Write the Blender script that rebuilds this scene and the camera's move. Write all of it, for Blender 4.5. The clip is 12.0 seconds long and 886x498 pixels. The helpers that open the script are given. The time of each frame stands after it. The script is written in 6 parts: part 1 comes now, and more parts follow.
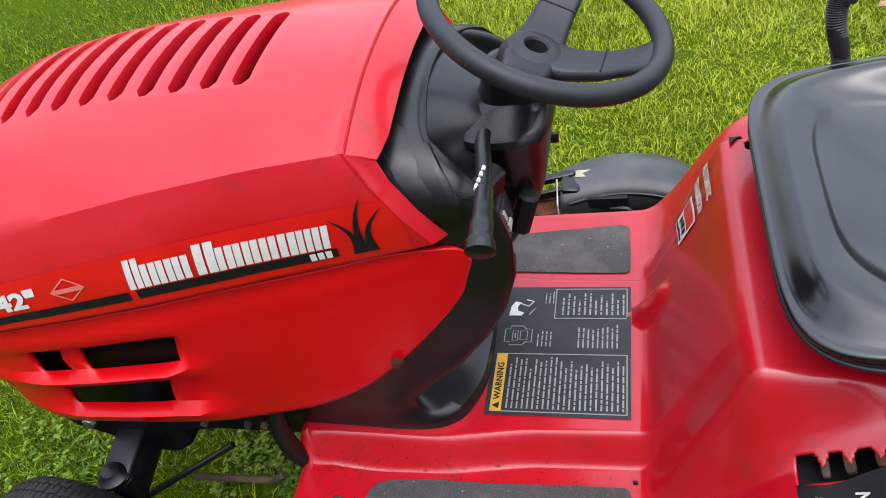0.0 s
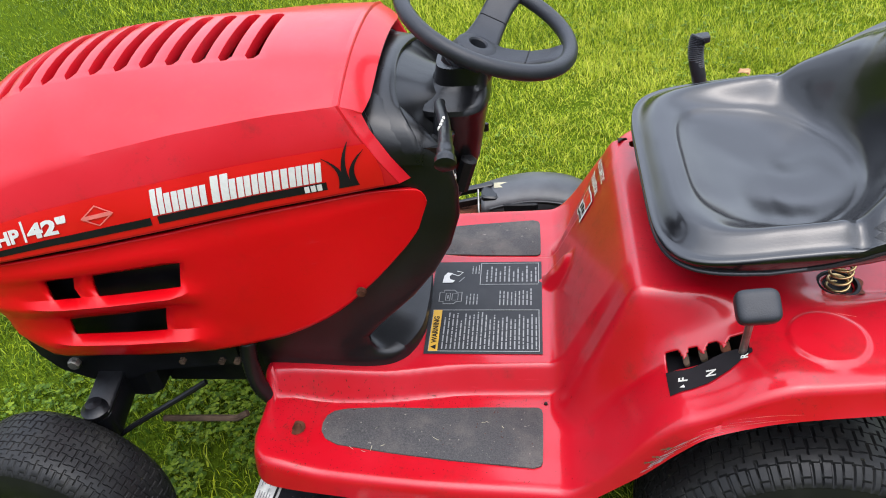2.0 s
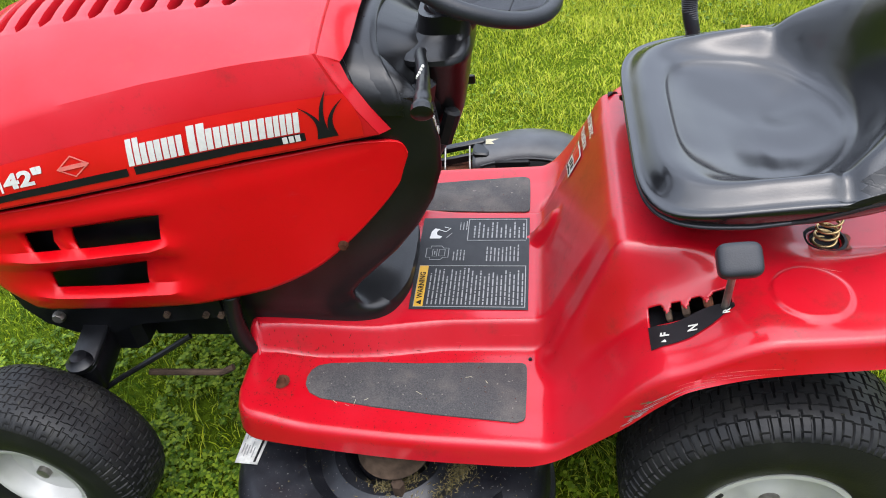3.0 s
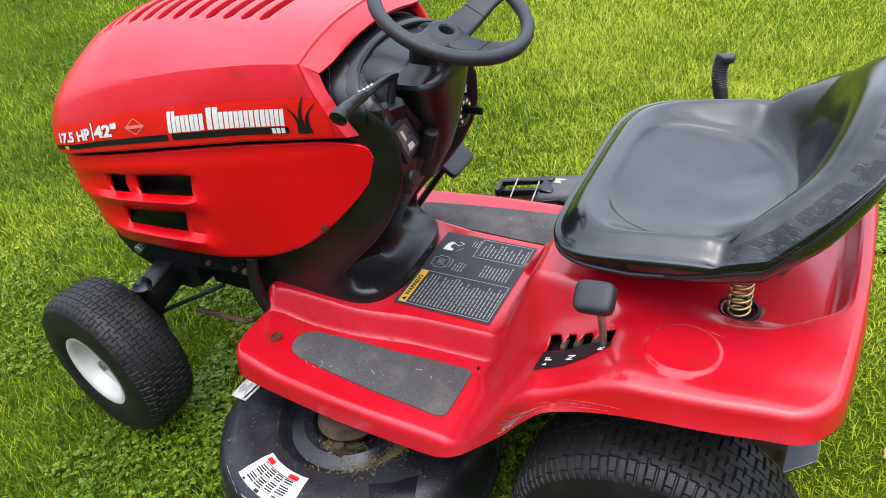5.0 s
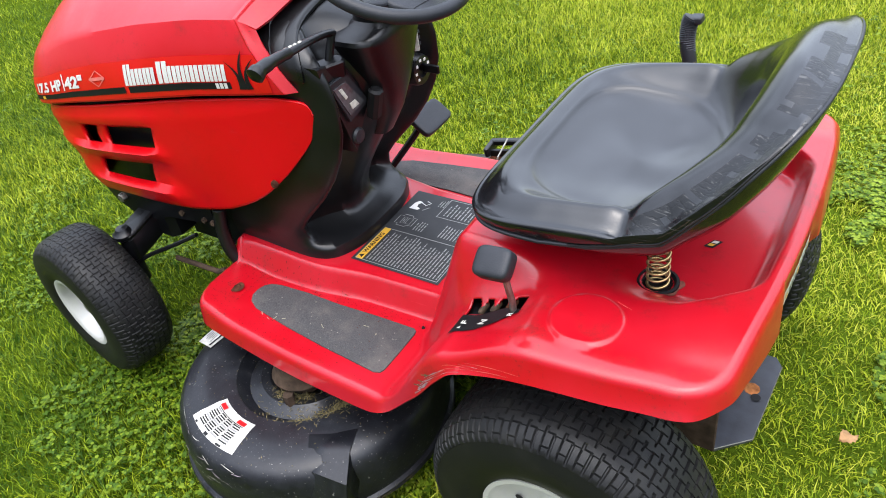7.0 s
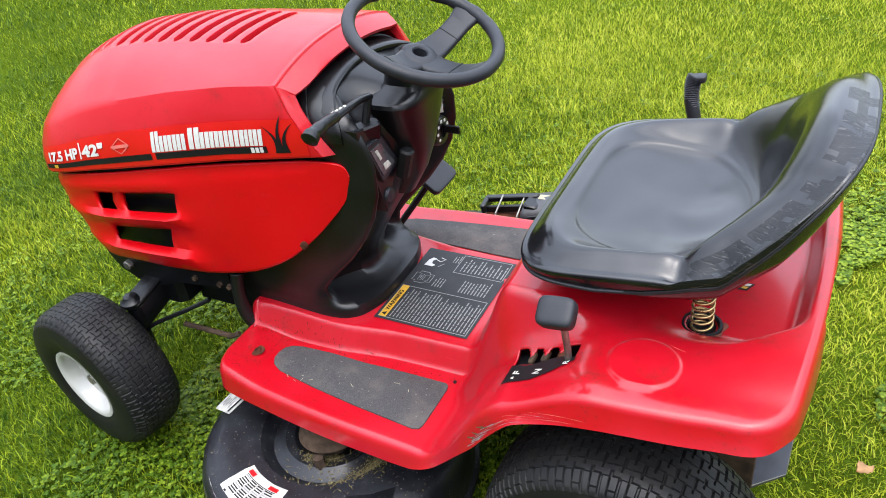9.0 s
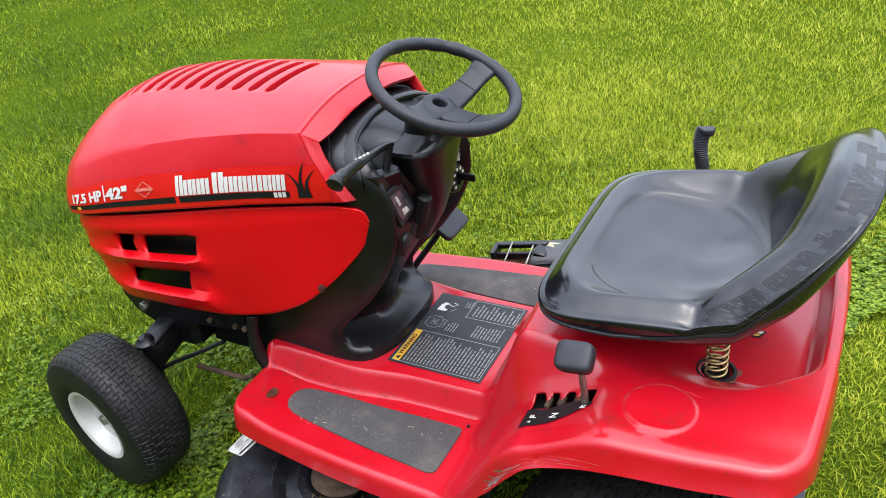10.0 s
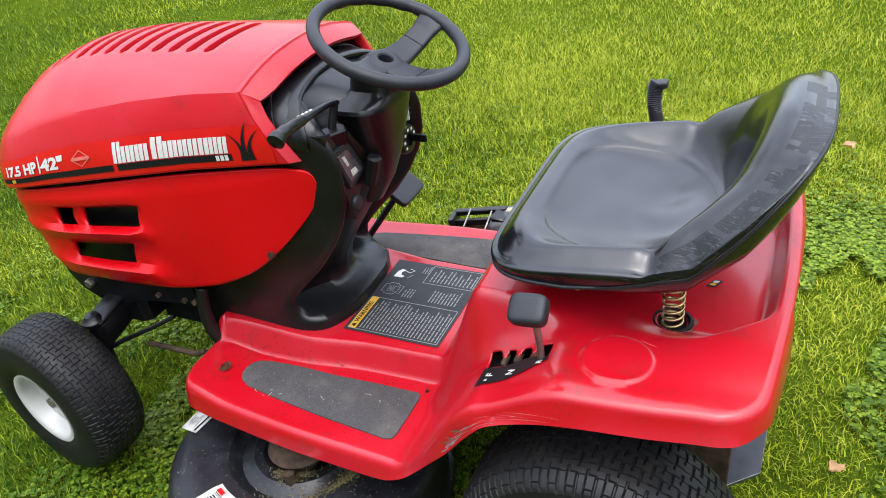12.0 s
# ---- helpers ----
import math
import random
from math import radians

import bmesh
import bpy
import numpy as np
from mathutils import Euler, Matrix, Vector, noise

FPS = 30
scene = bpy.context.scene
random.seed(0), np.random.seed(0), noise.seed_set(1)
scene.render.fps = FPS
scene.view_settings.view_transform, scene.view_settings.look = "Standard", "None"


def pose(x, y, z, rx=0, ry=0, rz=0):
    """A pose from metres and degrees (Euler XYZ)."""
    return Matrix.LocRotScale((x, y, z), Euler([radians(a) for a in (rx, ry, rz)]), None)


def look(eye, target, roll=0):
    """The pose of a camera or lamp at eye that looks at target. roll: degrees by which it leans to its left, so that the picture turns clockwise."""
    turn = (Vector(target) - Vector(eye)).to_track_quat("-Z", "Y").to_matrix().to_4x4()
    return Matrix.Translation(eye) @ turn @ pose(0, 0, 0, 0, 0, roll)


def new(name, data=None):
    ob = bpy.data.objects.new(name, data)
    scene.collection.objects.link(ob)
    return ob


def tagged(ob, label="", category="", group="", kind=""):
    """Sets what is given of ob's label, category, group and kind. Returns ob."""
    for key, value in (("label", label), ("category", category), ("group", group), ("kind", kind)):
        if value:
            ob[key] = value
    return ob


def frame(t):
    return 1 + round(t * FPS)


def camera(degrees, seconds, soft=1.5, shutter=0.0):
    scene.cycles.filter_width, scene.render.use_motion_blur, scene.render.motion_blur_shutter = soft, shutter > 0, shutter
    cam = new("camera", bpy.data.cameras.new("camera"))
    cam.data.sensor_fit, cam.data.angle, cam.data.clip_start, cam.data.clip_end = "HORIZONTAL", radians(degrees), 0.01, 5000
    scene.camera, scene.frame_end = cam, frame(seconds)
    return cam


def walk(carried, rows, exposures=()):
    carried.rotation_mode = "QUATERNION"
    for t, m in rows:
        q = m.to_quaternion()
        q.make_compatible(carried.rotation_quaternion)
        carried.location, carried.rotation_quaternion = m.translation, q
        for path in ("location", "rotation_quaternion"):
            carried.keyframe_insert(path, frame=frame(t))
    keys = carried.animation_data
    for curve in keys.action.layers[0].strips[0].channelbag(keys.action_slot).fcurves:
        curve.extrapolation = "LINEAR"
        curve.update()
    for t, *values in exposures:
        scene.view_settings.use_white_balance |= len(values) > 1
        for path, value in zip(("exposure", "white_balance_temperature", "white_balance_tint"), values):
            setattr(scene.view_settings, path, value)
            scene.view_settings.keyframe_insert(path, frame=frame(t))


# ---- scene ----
cam = camera(60.0, 12.0, soft=1.0)
PATH = [
    (0, (-0.339, -0.74, 1.278), (-0.839, 0.656, -0.064), -14.5),
    (0.5, (-0.4, -0.935, 1.325), (-0.658, 0.566, 0.028), -8.2),
    (1, (-0.382, -1.007, 1.339), (-0.614, 0.542, 0.096), -6.9),
    (1.5, (-0.367, -1.038, 1.326), (-0.592, 0.518, 0.089), -5.8),
    (2, (-0.36, -1.046, 1.321), (-0.609, 0.507, 0.085), -6.3),
    (2.5, (-0.34, -1.041, 1.303), (-0.605, 0.434, -0.021), -6.9),
    (3, (-0.331, -1.042, 1.3), (-0.589, 0.447, -0.009), -6.5),
    (3.2, (-0.315, -1.035, 1.304), (-0.575, 0.459, 0.0), -6.6),
    (4.8, (0.092, -1.03, 1.311), (-0.724, 0.372, 0.141), -8.2),
    (5, (0.137, -1.074, 1.309), (-0.698, 0.318, 0.141), -7.8),
    (5.5, (0.214, -1.078, 1.316), (-0.656, 0.311, 0.171), -7.0),
    (6, (0.29, -0.986, 1.301), (-0.691, 0.353, 0.186), -7.9),
    (6.5, (0.324, -0.969, 1.302), (-0.666, 0.353, 0.174), -7.8),
    (6.7, (0.329, -0.965, 1.29), (-0.652, 0.319, 0.113), -8.7),
    (8.3, (0.284, -0.994, 1.293), (-0.63, 0.217, -0.011), -11.6),
    (8.5, (0.258, -1.018, 1.307), (-0.637, 0.251, 0.045), -10.5),
    (9, (0.199, -1.069, 1.323), (-0.659, 0.335, 0.188), -8.1),
    (9.5, (0.179, -1.096, 1.341), (-0.688, 0.366, 0.287), -7.1),
    (10, (0.183, -1.105, 1.338), (-0.692, 0.367, 0.304), -7.0),
    (10.5, (0.2, -1.097, 1.318), (-0.658, 0.381, 0.28), -7.6),
    (11, (0.21, -1.095, 1.305), (-0.599, 0.39, 0.237), -7.4),
    (11.5, (0.202, -1.084, 1.283), (-0.596, 0.393, 0.196), -7.6),
    (12, (0.199, -1.087, 1.284), (-0.596, 0.397, 0.203), -7.5),
]
EXPOSURES = [(0.0, 1.20), (1.0, 1.30), (2.5, 1.42), (5.0, 1.50), (6.5, 1.56), (8.5, 1.66), (9.0, 1.60), (9.5, 1.52), (10.5, 1.46), (12.0, 1.44)]
walk(cam, [(t, look(eye, target, roll)) for t, eye, target, roll in PATH], EXPOSURES)

# ---- world and light: bright overcast ----
world = bpy.data.worlds.new("sky")
world.use_nodes = True
scene.world = world
wn, wl = world.node_tree.nodes, world.node_tree.links
sky = wn.new("ShaderNodeTexSky")
sky.sky_type, sky.sun_disc = "NISHITA", False
sky.sun_elevation, sky.sun_rotation = radians(73), radians(145)
sky.air_density, sky.dust_density, sky.ozone_density = 1.0, 1.0, 1.0
grey = wn.new("ShaderNodeHueSaturation")
grey.inputs["Saturation"].default_value = 0.45
wl.new(sky.outputs[0], grey.inputs["Color"])
# a cloudy sky, brightest a little off the zenith and dim near the horizon
place = wn.new("ShaderNodeTexCoord")
axes = wn.new("ShaderNodeVectorMath")
axes.operation = "DOT_PRODUCT"
axes.inputs[1].default_value = (0.0, 0.18, 0.984)
wl.new(place.outputs["Generated"], axes.inputs[0])
cloud = wn.new("ShaderNodeMapRange")
cloud.inputs["From Min"].default_value, cloud.inputs["From Max"].default_value = 0.10, 0.86
cloud.inputs["To Min"].default_value, cloud.inputs["To Max"].default_value = 0.22, 3.1
wl.new(axes.outputs["Value"], cloud.inputs["Value"])
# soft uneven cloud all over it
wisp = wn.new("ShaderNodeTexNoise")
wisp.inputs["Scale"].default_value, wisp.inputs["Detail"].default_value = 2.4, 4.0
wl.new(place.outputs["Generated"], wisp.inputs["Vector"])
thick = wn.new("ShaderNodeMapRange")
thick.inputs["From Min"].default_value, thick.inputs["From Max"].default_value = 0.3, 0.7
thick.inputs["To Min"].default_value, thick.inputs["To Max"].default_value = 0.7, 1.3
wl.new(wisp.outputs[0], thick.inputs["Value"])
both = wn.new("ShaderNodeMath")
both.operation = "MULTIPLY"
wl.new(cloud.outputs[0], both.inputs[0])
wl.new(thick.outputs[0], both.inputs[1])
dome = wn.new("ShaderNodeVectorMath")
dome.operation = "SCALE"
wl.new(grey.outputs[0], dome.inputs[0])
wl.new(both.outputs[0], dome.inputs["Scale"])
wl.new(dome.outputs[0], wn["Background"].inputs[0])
wn["Background"].inputs[1].default_value = 0.145
lamp = bpy.data.lights.new("overcast_sun", "SUN")
lamp.energy, lamp.angle, lamp.color = 0.6, radians(90), (1.0, 0.97, 0.93)
sun = new("overcast_sun", lamp)
sun.matrix_world = look((0.7, -1.0, 4.0), (0, 0, 0))


# ---- materials ----
def material(name, rough=0.5, metal=0.0, coat=0.0, spec=0.5):
    m = bpy.data.materials.new(name)
    m.use_nodes = True
    b = m.node_tree.nodes["Principled BSDF"]
    b.inputs["Roughness"].default_value = rough
    b.inputs["Metallic"].default_value = metal
    b.inputs["Coat Weight"].default_value = coat
    b.inputs["Coat Roughness"].default_value = 0.12
    b.inputs["Specular IOR Level"].default_value = spec
    return m, m.node_tree.nodes, m.node_tree.links, b


def noise_tex(n, l, scale, detail=4.0, coords="Object", rough=0.55, stretch=None):
    c = n.new("ShaderNodeTexCoord")
    t = n.new("ShaderNodeTexNoise")
    t.inputs["Scale"].default_value, t.inputs["Detail"].default_value = scale, detail
    t.inputs["Roughness"].default_value = rough
    if stretch:
        mp = n.new("ShaderNodeMapping")
        mp.inputs["Scale"].default_value = stretch
        l.new(c.outputs[coords], mp.inputs[0])
        l.new(mp.outputs[0], t.inputs["Vector"])
    else:
        l.new(c.outputs[coords], t.inputs["Vector"])
    return t


def ramp(n, l, source, stops):
    r = n.new("ShaderNodeValToRGB")
    e = r.color_ramp.elements
    while len(e) < len(stops):
        e.new(0.5)
    for k, (p, c) in zip(e, stops):
        k.position, k.color = p, (*c, 1) if len(c) == 3 else c
    l.new(source, r.inputs[0])
    return r


def mix(n, l, factor, a, b):
    m = n.new("ShaderNodeMix")
    m.data_type = "RGBA"
    for socket, value in ((m.inputs[0], factor), (m.inputs[6], a), (m.inputs[7], b)):
        if isinstance(value, (int, float)):
            socket.default_value = value
        elif isinstance(value, tuple):
            socket.default_value = (*value, 1)
        else:
            l.new(value, socket)
    return m.outputs[2]


def bump(n, l, b, source, strength, distance=0.002):
    k = n.new("ShaderNodeBump")
    k.inputs["Strength"].default_value, k.inputs["Distance"].default_value = strength, distance
    l.new(source, k.inputs["Height"])
    l.new(k.outputs[0], b.inputs["Normal"])


def spread(n, l, b, source, low, high):
    r = n.new("ShaderNodeMapRange")
    r.inputs["To Min"].default_value, r.inputs["To Max"].default_value = low, high
    l.new(source, r.inputs["Value"])
    l.new(r.outputs[0], b.inputs["Roughness"])


def plain(name, colour, rough=0.5, metal=0.0, coat=0.0, vary=0.25, scale=30.0, relief=0.15, spec=0.5):
    m, n, l, b = material(name, rough, metal, coat, spec)
    t = noise_tex(n, l, scale)
    dark = tuple(c * (1 - vary) for c in colour)
    light = tuple(min(1, c * (1 + vary)) for c in colour)
    l.new(ramp(n, l, t.outputs[0], [(0.3, dark), (0.7, light)]).outputs[0], b.inputs["Base Color"])
    if relief:
        bump(n, l, b, noise_tex(n, l, scale * 12).outputs[0], relief, 0.0006)
    spread(n, l, b, t.outputs[0], max(0.02, rough - 0.08), min(1, rough + 0.1))
    return m


def red_paint(name, fade, rough, grime, gloss, blue=0.003, deep=1.0):
    m, n, l, b = material(name, rough, coat=gloss, spec=0.14)
    b.inputs["Coat Roughness"].default_value = 0.15
    big = noise_tex(n, l, 5.0, 5)
    col = ramp(n, l, big.outputs[0], [(0.35, (0.345 * deep, 0.0010, blue)), (0.65, ((0.37 + fade * 0.04) * deep, 0.0018 + fade * 0.009, blue * 1.4 + fade * 0.012))])
    fine = noise_tex(n, l, 160.0, 3)
    dirt = noise_tex(n, l, 17.0, 10, rough=0.78)
    mask = ramp(n, l, dirt.outputs[0], [(0.54, (0, 0, 0)), (0.70, (grime, grime, grime))])
    out = mix(n, l, mask.outputs[0], col.outputs[0], (0.115, 0.014, 0.011))
    scratch = noise_tex(n, l, 26.0, 4, stretch=(0.6, 5.0, 5.0))
    lines = ramp(n, l, scratch.outputs[0], [(0.70, (0, 0, 0)), (0.74, (0.25, 0.25, 0.25))])
    out = mix(n, l, lines.outputs[0], out, (0.45, 0.03, 0.04))
    # scattered dark grit in drifts
    drift = ramp(n, l, noise_tex(n, l, 7.0, 4).outputs[0], [(0.48, (0, 0, 0)), (0.66, (grime, grime, grime))])
    grit = ramp(n, l, noise_tex(n, l, 210.0, 3, rough=0.65).outputs[0], [(0.60, (0, 0, 0)), (0.68, (1, 1, 1))])
    out = mix(n, l, mix(n, l, drift.outputs[0], (0.0, 0.0, 0.0), grit.outputs[0]), out, (0.060, 0.016, 0.010))
    l.new(out, b.inputs["Base Color"])
    spread(n, l, b, dirt.outputs[0], rough - 0.1, rough + 0.16)
    bump(n, l, b, fine.outputs[0], 0.05, 0.0004)
    return m


RED_HOOD = red_paint("red_hood_plastic", 0.6, 0.44, 0.6, 0.5, 0.005, 1.0)
RED_PANEL = red_paint("red_panel_plastic", 0.0, 0.34, 0.15, 0.2, 0.004, 1.30)
RED_FENDER = red_paint("red_fender_paint", 0.5, 0.32, 0.55, 0.66, 0.0060, 0.90)
BLACK = plain("black_plastic", (0.0045, 0.0045, 0.005), 0.30, vary=0.3, scale=14, relief=0.25, spec=0.34)
BLACK_SOFT = plain("black_grained_rubber", (0.013, 0.014, 0.017), 0.42, vary=0.2, scale=40, relief=0.4, spec=0.28)
FRAME_BLACK = plain("black_painted_steel", (0.0035, 0.0036, 0.0045), 0.34, vary=0.4, scale=24, relief=0.3, spec=0.28)
STEEL = plain("dull_steel", (0.24, 0.225, 0.20), 0.42, 0.85, vary=0.3, scale=60)
BRASS = plain("zinc_yellow_spring_steel", (0.50, 0.37, 0.17), 0.28, 0.95, vary=0.25, scale=60)
RUST = plain("rusty_steel", (0.055, 0.020, 0.011), 0.9, 0.0, vary=0.6, scale=60, relief=0.6, spec=0.08)
DUSTY = plain("dusty_brown_steel", (0.046, 0.030, 0.020), 0.85, 0.0, vary=0.55, scale=40, relief=0.5, spec=0.15)
WHITE = plain("white_print", (0.50, 0.49, 0.46), 0.45, vary=0.06, scale=200, relief=0.05)
PALE = plain("worn_pale_print", (0.40, 0.39, 0.34), 0.6, vary=0.3, scale=120, relief=0.05)
DIRTY_WHITE = plain("dirty_white_label", (0.38, 0.37, 0.335), 0.5, vary=0.35, scale=60, relief=0.1)
GREYPRINT = plain("grey_print", (0.19, 0.19, 0.185), 0.5, vary=0.2, scale=300, relief=0)
YELLOW = plain("yellow_print", (0.46, 0.26, 0.02), 0.45, vary=0.1, scale=80, relief=0.05)
INK = plain("black_print", (0.006, 0.006, 0.0065), 0.5, vary=0.2, scale=80, relief=0.05, spec=0.2)
REDPRINT = plain("bright_red_decal", (0.47, 0.0012, 0.0035), 0.35, coat=0.1, vary=0.06, scale=20, relief=0.05)
PINK = plain("pink_red_print", (0.52, 0.12, 0.10), 0.45, vary=0.1, scale=120, relief=0)
RIM = plain("white_wheel_enamel", (0.36, 0.355, 0.33), 0.35, coat=0.3, vary=0.1, scale=16, relief=0.1)
SCUFF = plain("bared_grey_scuff", (0.24, 0.20, 0.22), 0.5, vary=0.4, scale=90, relief=0.3)
DIRT = plain("dried_dirt", (0.060, 0.018, 0.011), 0.9, vary=0.5, scale=90, relief=0.3, spec=0.06)
FADED = plain("faded_yellow_sticker", (0.30, 0.27, 0.17), 0.6, vary=0.4, scale=60, relief=0.1)
MOSS = plain("greenish_smear", (0.09, 0.075, 0.035), 0.7, vary=0.5, scale=90, relief=0.3)
LEAF = plain("dry_leaf", (0.30, 0.16, 0.06), 0.7, vary=0.35, scale=60, relief=0.4)
STRAW = plain("dry_clippings", (0.090, 0.070, 0.022), 0.8, vary=0.5, scale=50, relief=0.3)


def vinyl():
    m, n, l, b = material("black_vinyl", 0.3, coat=0.15, spec=0.52)
    b.inputs["Coat Roughness"].default_value = 0.14
    t = noise_tex(n, l, 9.0, 5)
    l.new(ramp(n, l, t.outputs[0], [(0.3, (0.003, 0.003, 0.0035)), (0.7, (0.005, 0.005, 0.006))]).outputs[0], b.inputs["Base Color"])
    spread(n, l, b, t.outputs[0], 0.13, 0.22)
    fine = noise_tex(n, l, 420.0, 3)
    soft = noise_tex(n, l, 6.0, 2, stretch=(1.0, 0.7, 1.0))
    sag = n.new("ShaderNodeMath")
    sag.operation = "MULTIPLY_ADD"
    sag.inputs[1].default_value = 75.0
    l.new(soft.outputs[0], sag.inputs[0])
    l.new(fine.outputs[0], sag.inputs[2])
    bump(n, l, b, sag.outputs[0], 0.22, 0.0005)
    return m


def rubber(name, dust):
    m, n, l, b = material(name, 0.48, spec=0.20)
    t = noise_tex(n, l, 22.0, 6)
    base = ramp(n, l, t.outputs[0], [(0.3, (0.006, 0.006, 0.0065)), (0.55, (0.006 + 0.010 * dust, 0.006 + 0.0095 * dust, 0.006 + 0.009 * dust)), (0.85, (0.010 + 0.034 * dust, 0.010 + 0.030 * dust, 0.010 + 0.022 * dust))])
    fleck = ramp(n, l, noise_tex(n, l, 75.0, 2, stretch=(1.0, 0.5, 1.6)).outputs[0], [(0.74, (0, 0, 0)), (0.77, (0.6, 0.6, 0.6))])
    l.new(mix(n, l, fleck.outputs[0], base.outputs[0], (0.075, 0.068, 0.04)), b.inputs["Base Color"])
    bump(n, l, b, noise_tex(n, l, 260.0, 4).outputs[0], 0.3, 0.0008)
    return m


def grit_pad():
    m, n, l, b = material("grey_grit_pad", 0.85)
    g = noise_tex(n, l, 420.0, 3)
    t = noise_tex(n, l, 11.0, 9, rough=0.72)
    base = ramp(n, l, g.outputs[0], [(0.32, (0.018, 0.0175, 0.0175)), (0.56, (0.038, 0.036, 0.0355)), (0.74, (0.060, 0.056, 0.053))])
    worn = ramp(n, l, t.outputs[0], [(0.46, (0, 0, 0)), (0.68, (0.6, 0.6, 0.6))])
    out = mix(n, l, worn.outputs[0], base.outputs[0], (0.095, 0.080, 0.068))
    fleck = ramp(n, l, noise_tex(n, l, 130.0, 2).outputs[0], [(0.70, (0, 0, 0)), (0.73, (0.7, 0.7, 0.7))])
    l.new(mix(n, l, fleck.outputs[0], out, (0.19, 0.17, 0.14)), b.inputs["Base Color"])
    bump(n, l, b, g.outputs[0], 0.6, 0.0015)
    return m


def deck_paint():
    m, n, l, b = material("black_deck_enamel", 0.3, coat=0.12, spec=0.28)
    t = noise_tex(n, l, 30.0, 8, rough=0.7)
    base = ramp(n, l, t.outputs[0], [(0.35, (0.004, 0.004, 0.0055)), (0.64, (0.009, 0.0095, 0.012)), (0.74, (0.04, 0.038, 0.034))])
    dots = ramp(n, l, noise_tex(n, l, 190.0, 2).outputs[0], [(0.68, (0, 0, 0)), (0.71, (0.7, 0.7, 0.7))])
    l.new(mix(n, l, dots.outputs[0], base.outputs[0], (0.13, 0.125, 0.11)), b.inputs["Base Color"])
    spread(n, l, b, t.outputs[0], 0.2, 0.6)
    bump(n, l, b, t.outputs[0], 0.45, 0.0020)
    return m


def cracked_vinyl():
    m, n, l, b = material("cracked_vinyl", 0.30, coat=0.08, spec=0.36)
    c = n.new("ShaderNodeTexCoord")
    mp = n.new("ShaderNodeMapping")
    mp.inputs["Scale"].default_value = (0.5, 2.6, 1.8)
    mp.inputs["Rotation"].default_value = (0.0, radians(38), 0.0)
    v = n.new("ShaderNodeTexVoronoi")
    v.feature = "DISTANCE_TO_EDGE"
    v.inputs["Scale"].default_value = 42.0
    warp = noise_tex(n, l, 40.0, 4)
    add = n.new("ShaderNodeVectorMath")
    add.operation = "MULTIPLY_ADD"
    add.inputs[1].default_value = (0.03, 0.03, 0.03)
    l.new(warp.outputs["Color"], add.inputs[0])
    l.new(c.outputs["Object"], add.inputs[2])
    l.new(add.outputs[0], mp.inputs[0])
    l.new(mp.outputs[0], v.inputs["Vector"])
    gap = ramp(n, l, v.outputs["Distance"], [(0.0, (0, 0, 0)), (0.10, (1, 1, 1))])
    bump(n, l, b, gap.outputs[0], 0.25, 0.0008)
    flake = ramp(n, l, noise_tex(n, l, 90.0, 5, rough=0.75).outputs[0], [(0.60, (0.003, 0.003, 0.0035)), (0.75, (0.022, 0.0215, 0.021))])
    turn = n.new("ShaderNodeMapping")
    turn.inputs["Rotation"].default_value = (0.0, radians(42), 0.0)
    turn.inputs["Scale"].default_value = (5.0, 60.0, 210.0)
    fray = n.new("ShaderNodeTexNoise")
    fray.inputs["Scale"].default_value, fray.inputs["Detail"].default_value = 3.0, 5.0
    l.new(c.outputs["Object"], turn.inputs[0])
    l.new(turn.outputs[0], fray.inputs["Vector"])
    strips = ramp(n, l, fray.outputs[0], [(0.61, (0, 0, 0)), (0.67, (0.8, 0.8, 0.8))])
    l.new(mix(n, l, strips.outputs[0], flake.outputs[0], (0.065, 0.063, 0.060)), b.inputs["Base Color"])
    return m


CRACKED = cracked_vinyl()
VINYL, GRIT, DECK = vinyl(), grit_pad(), deck_paint()
TREAD, SIDEWALL = rubber("dusty_tread_rubber", 0.30), rubber("black_sidewall_rubber", 0.08)
WORN = plain("weathered_black_plastic", (0.030, 0.031, 0.033), 0.45, vary=0.7, scale=9, relief=0.3, spec=0.5)


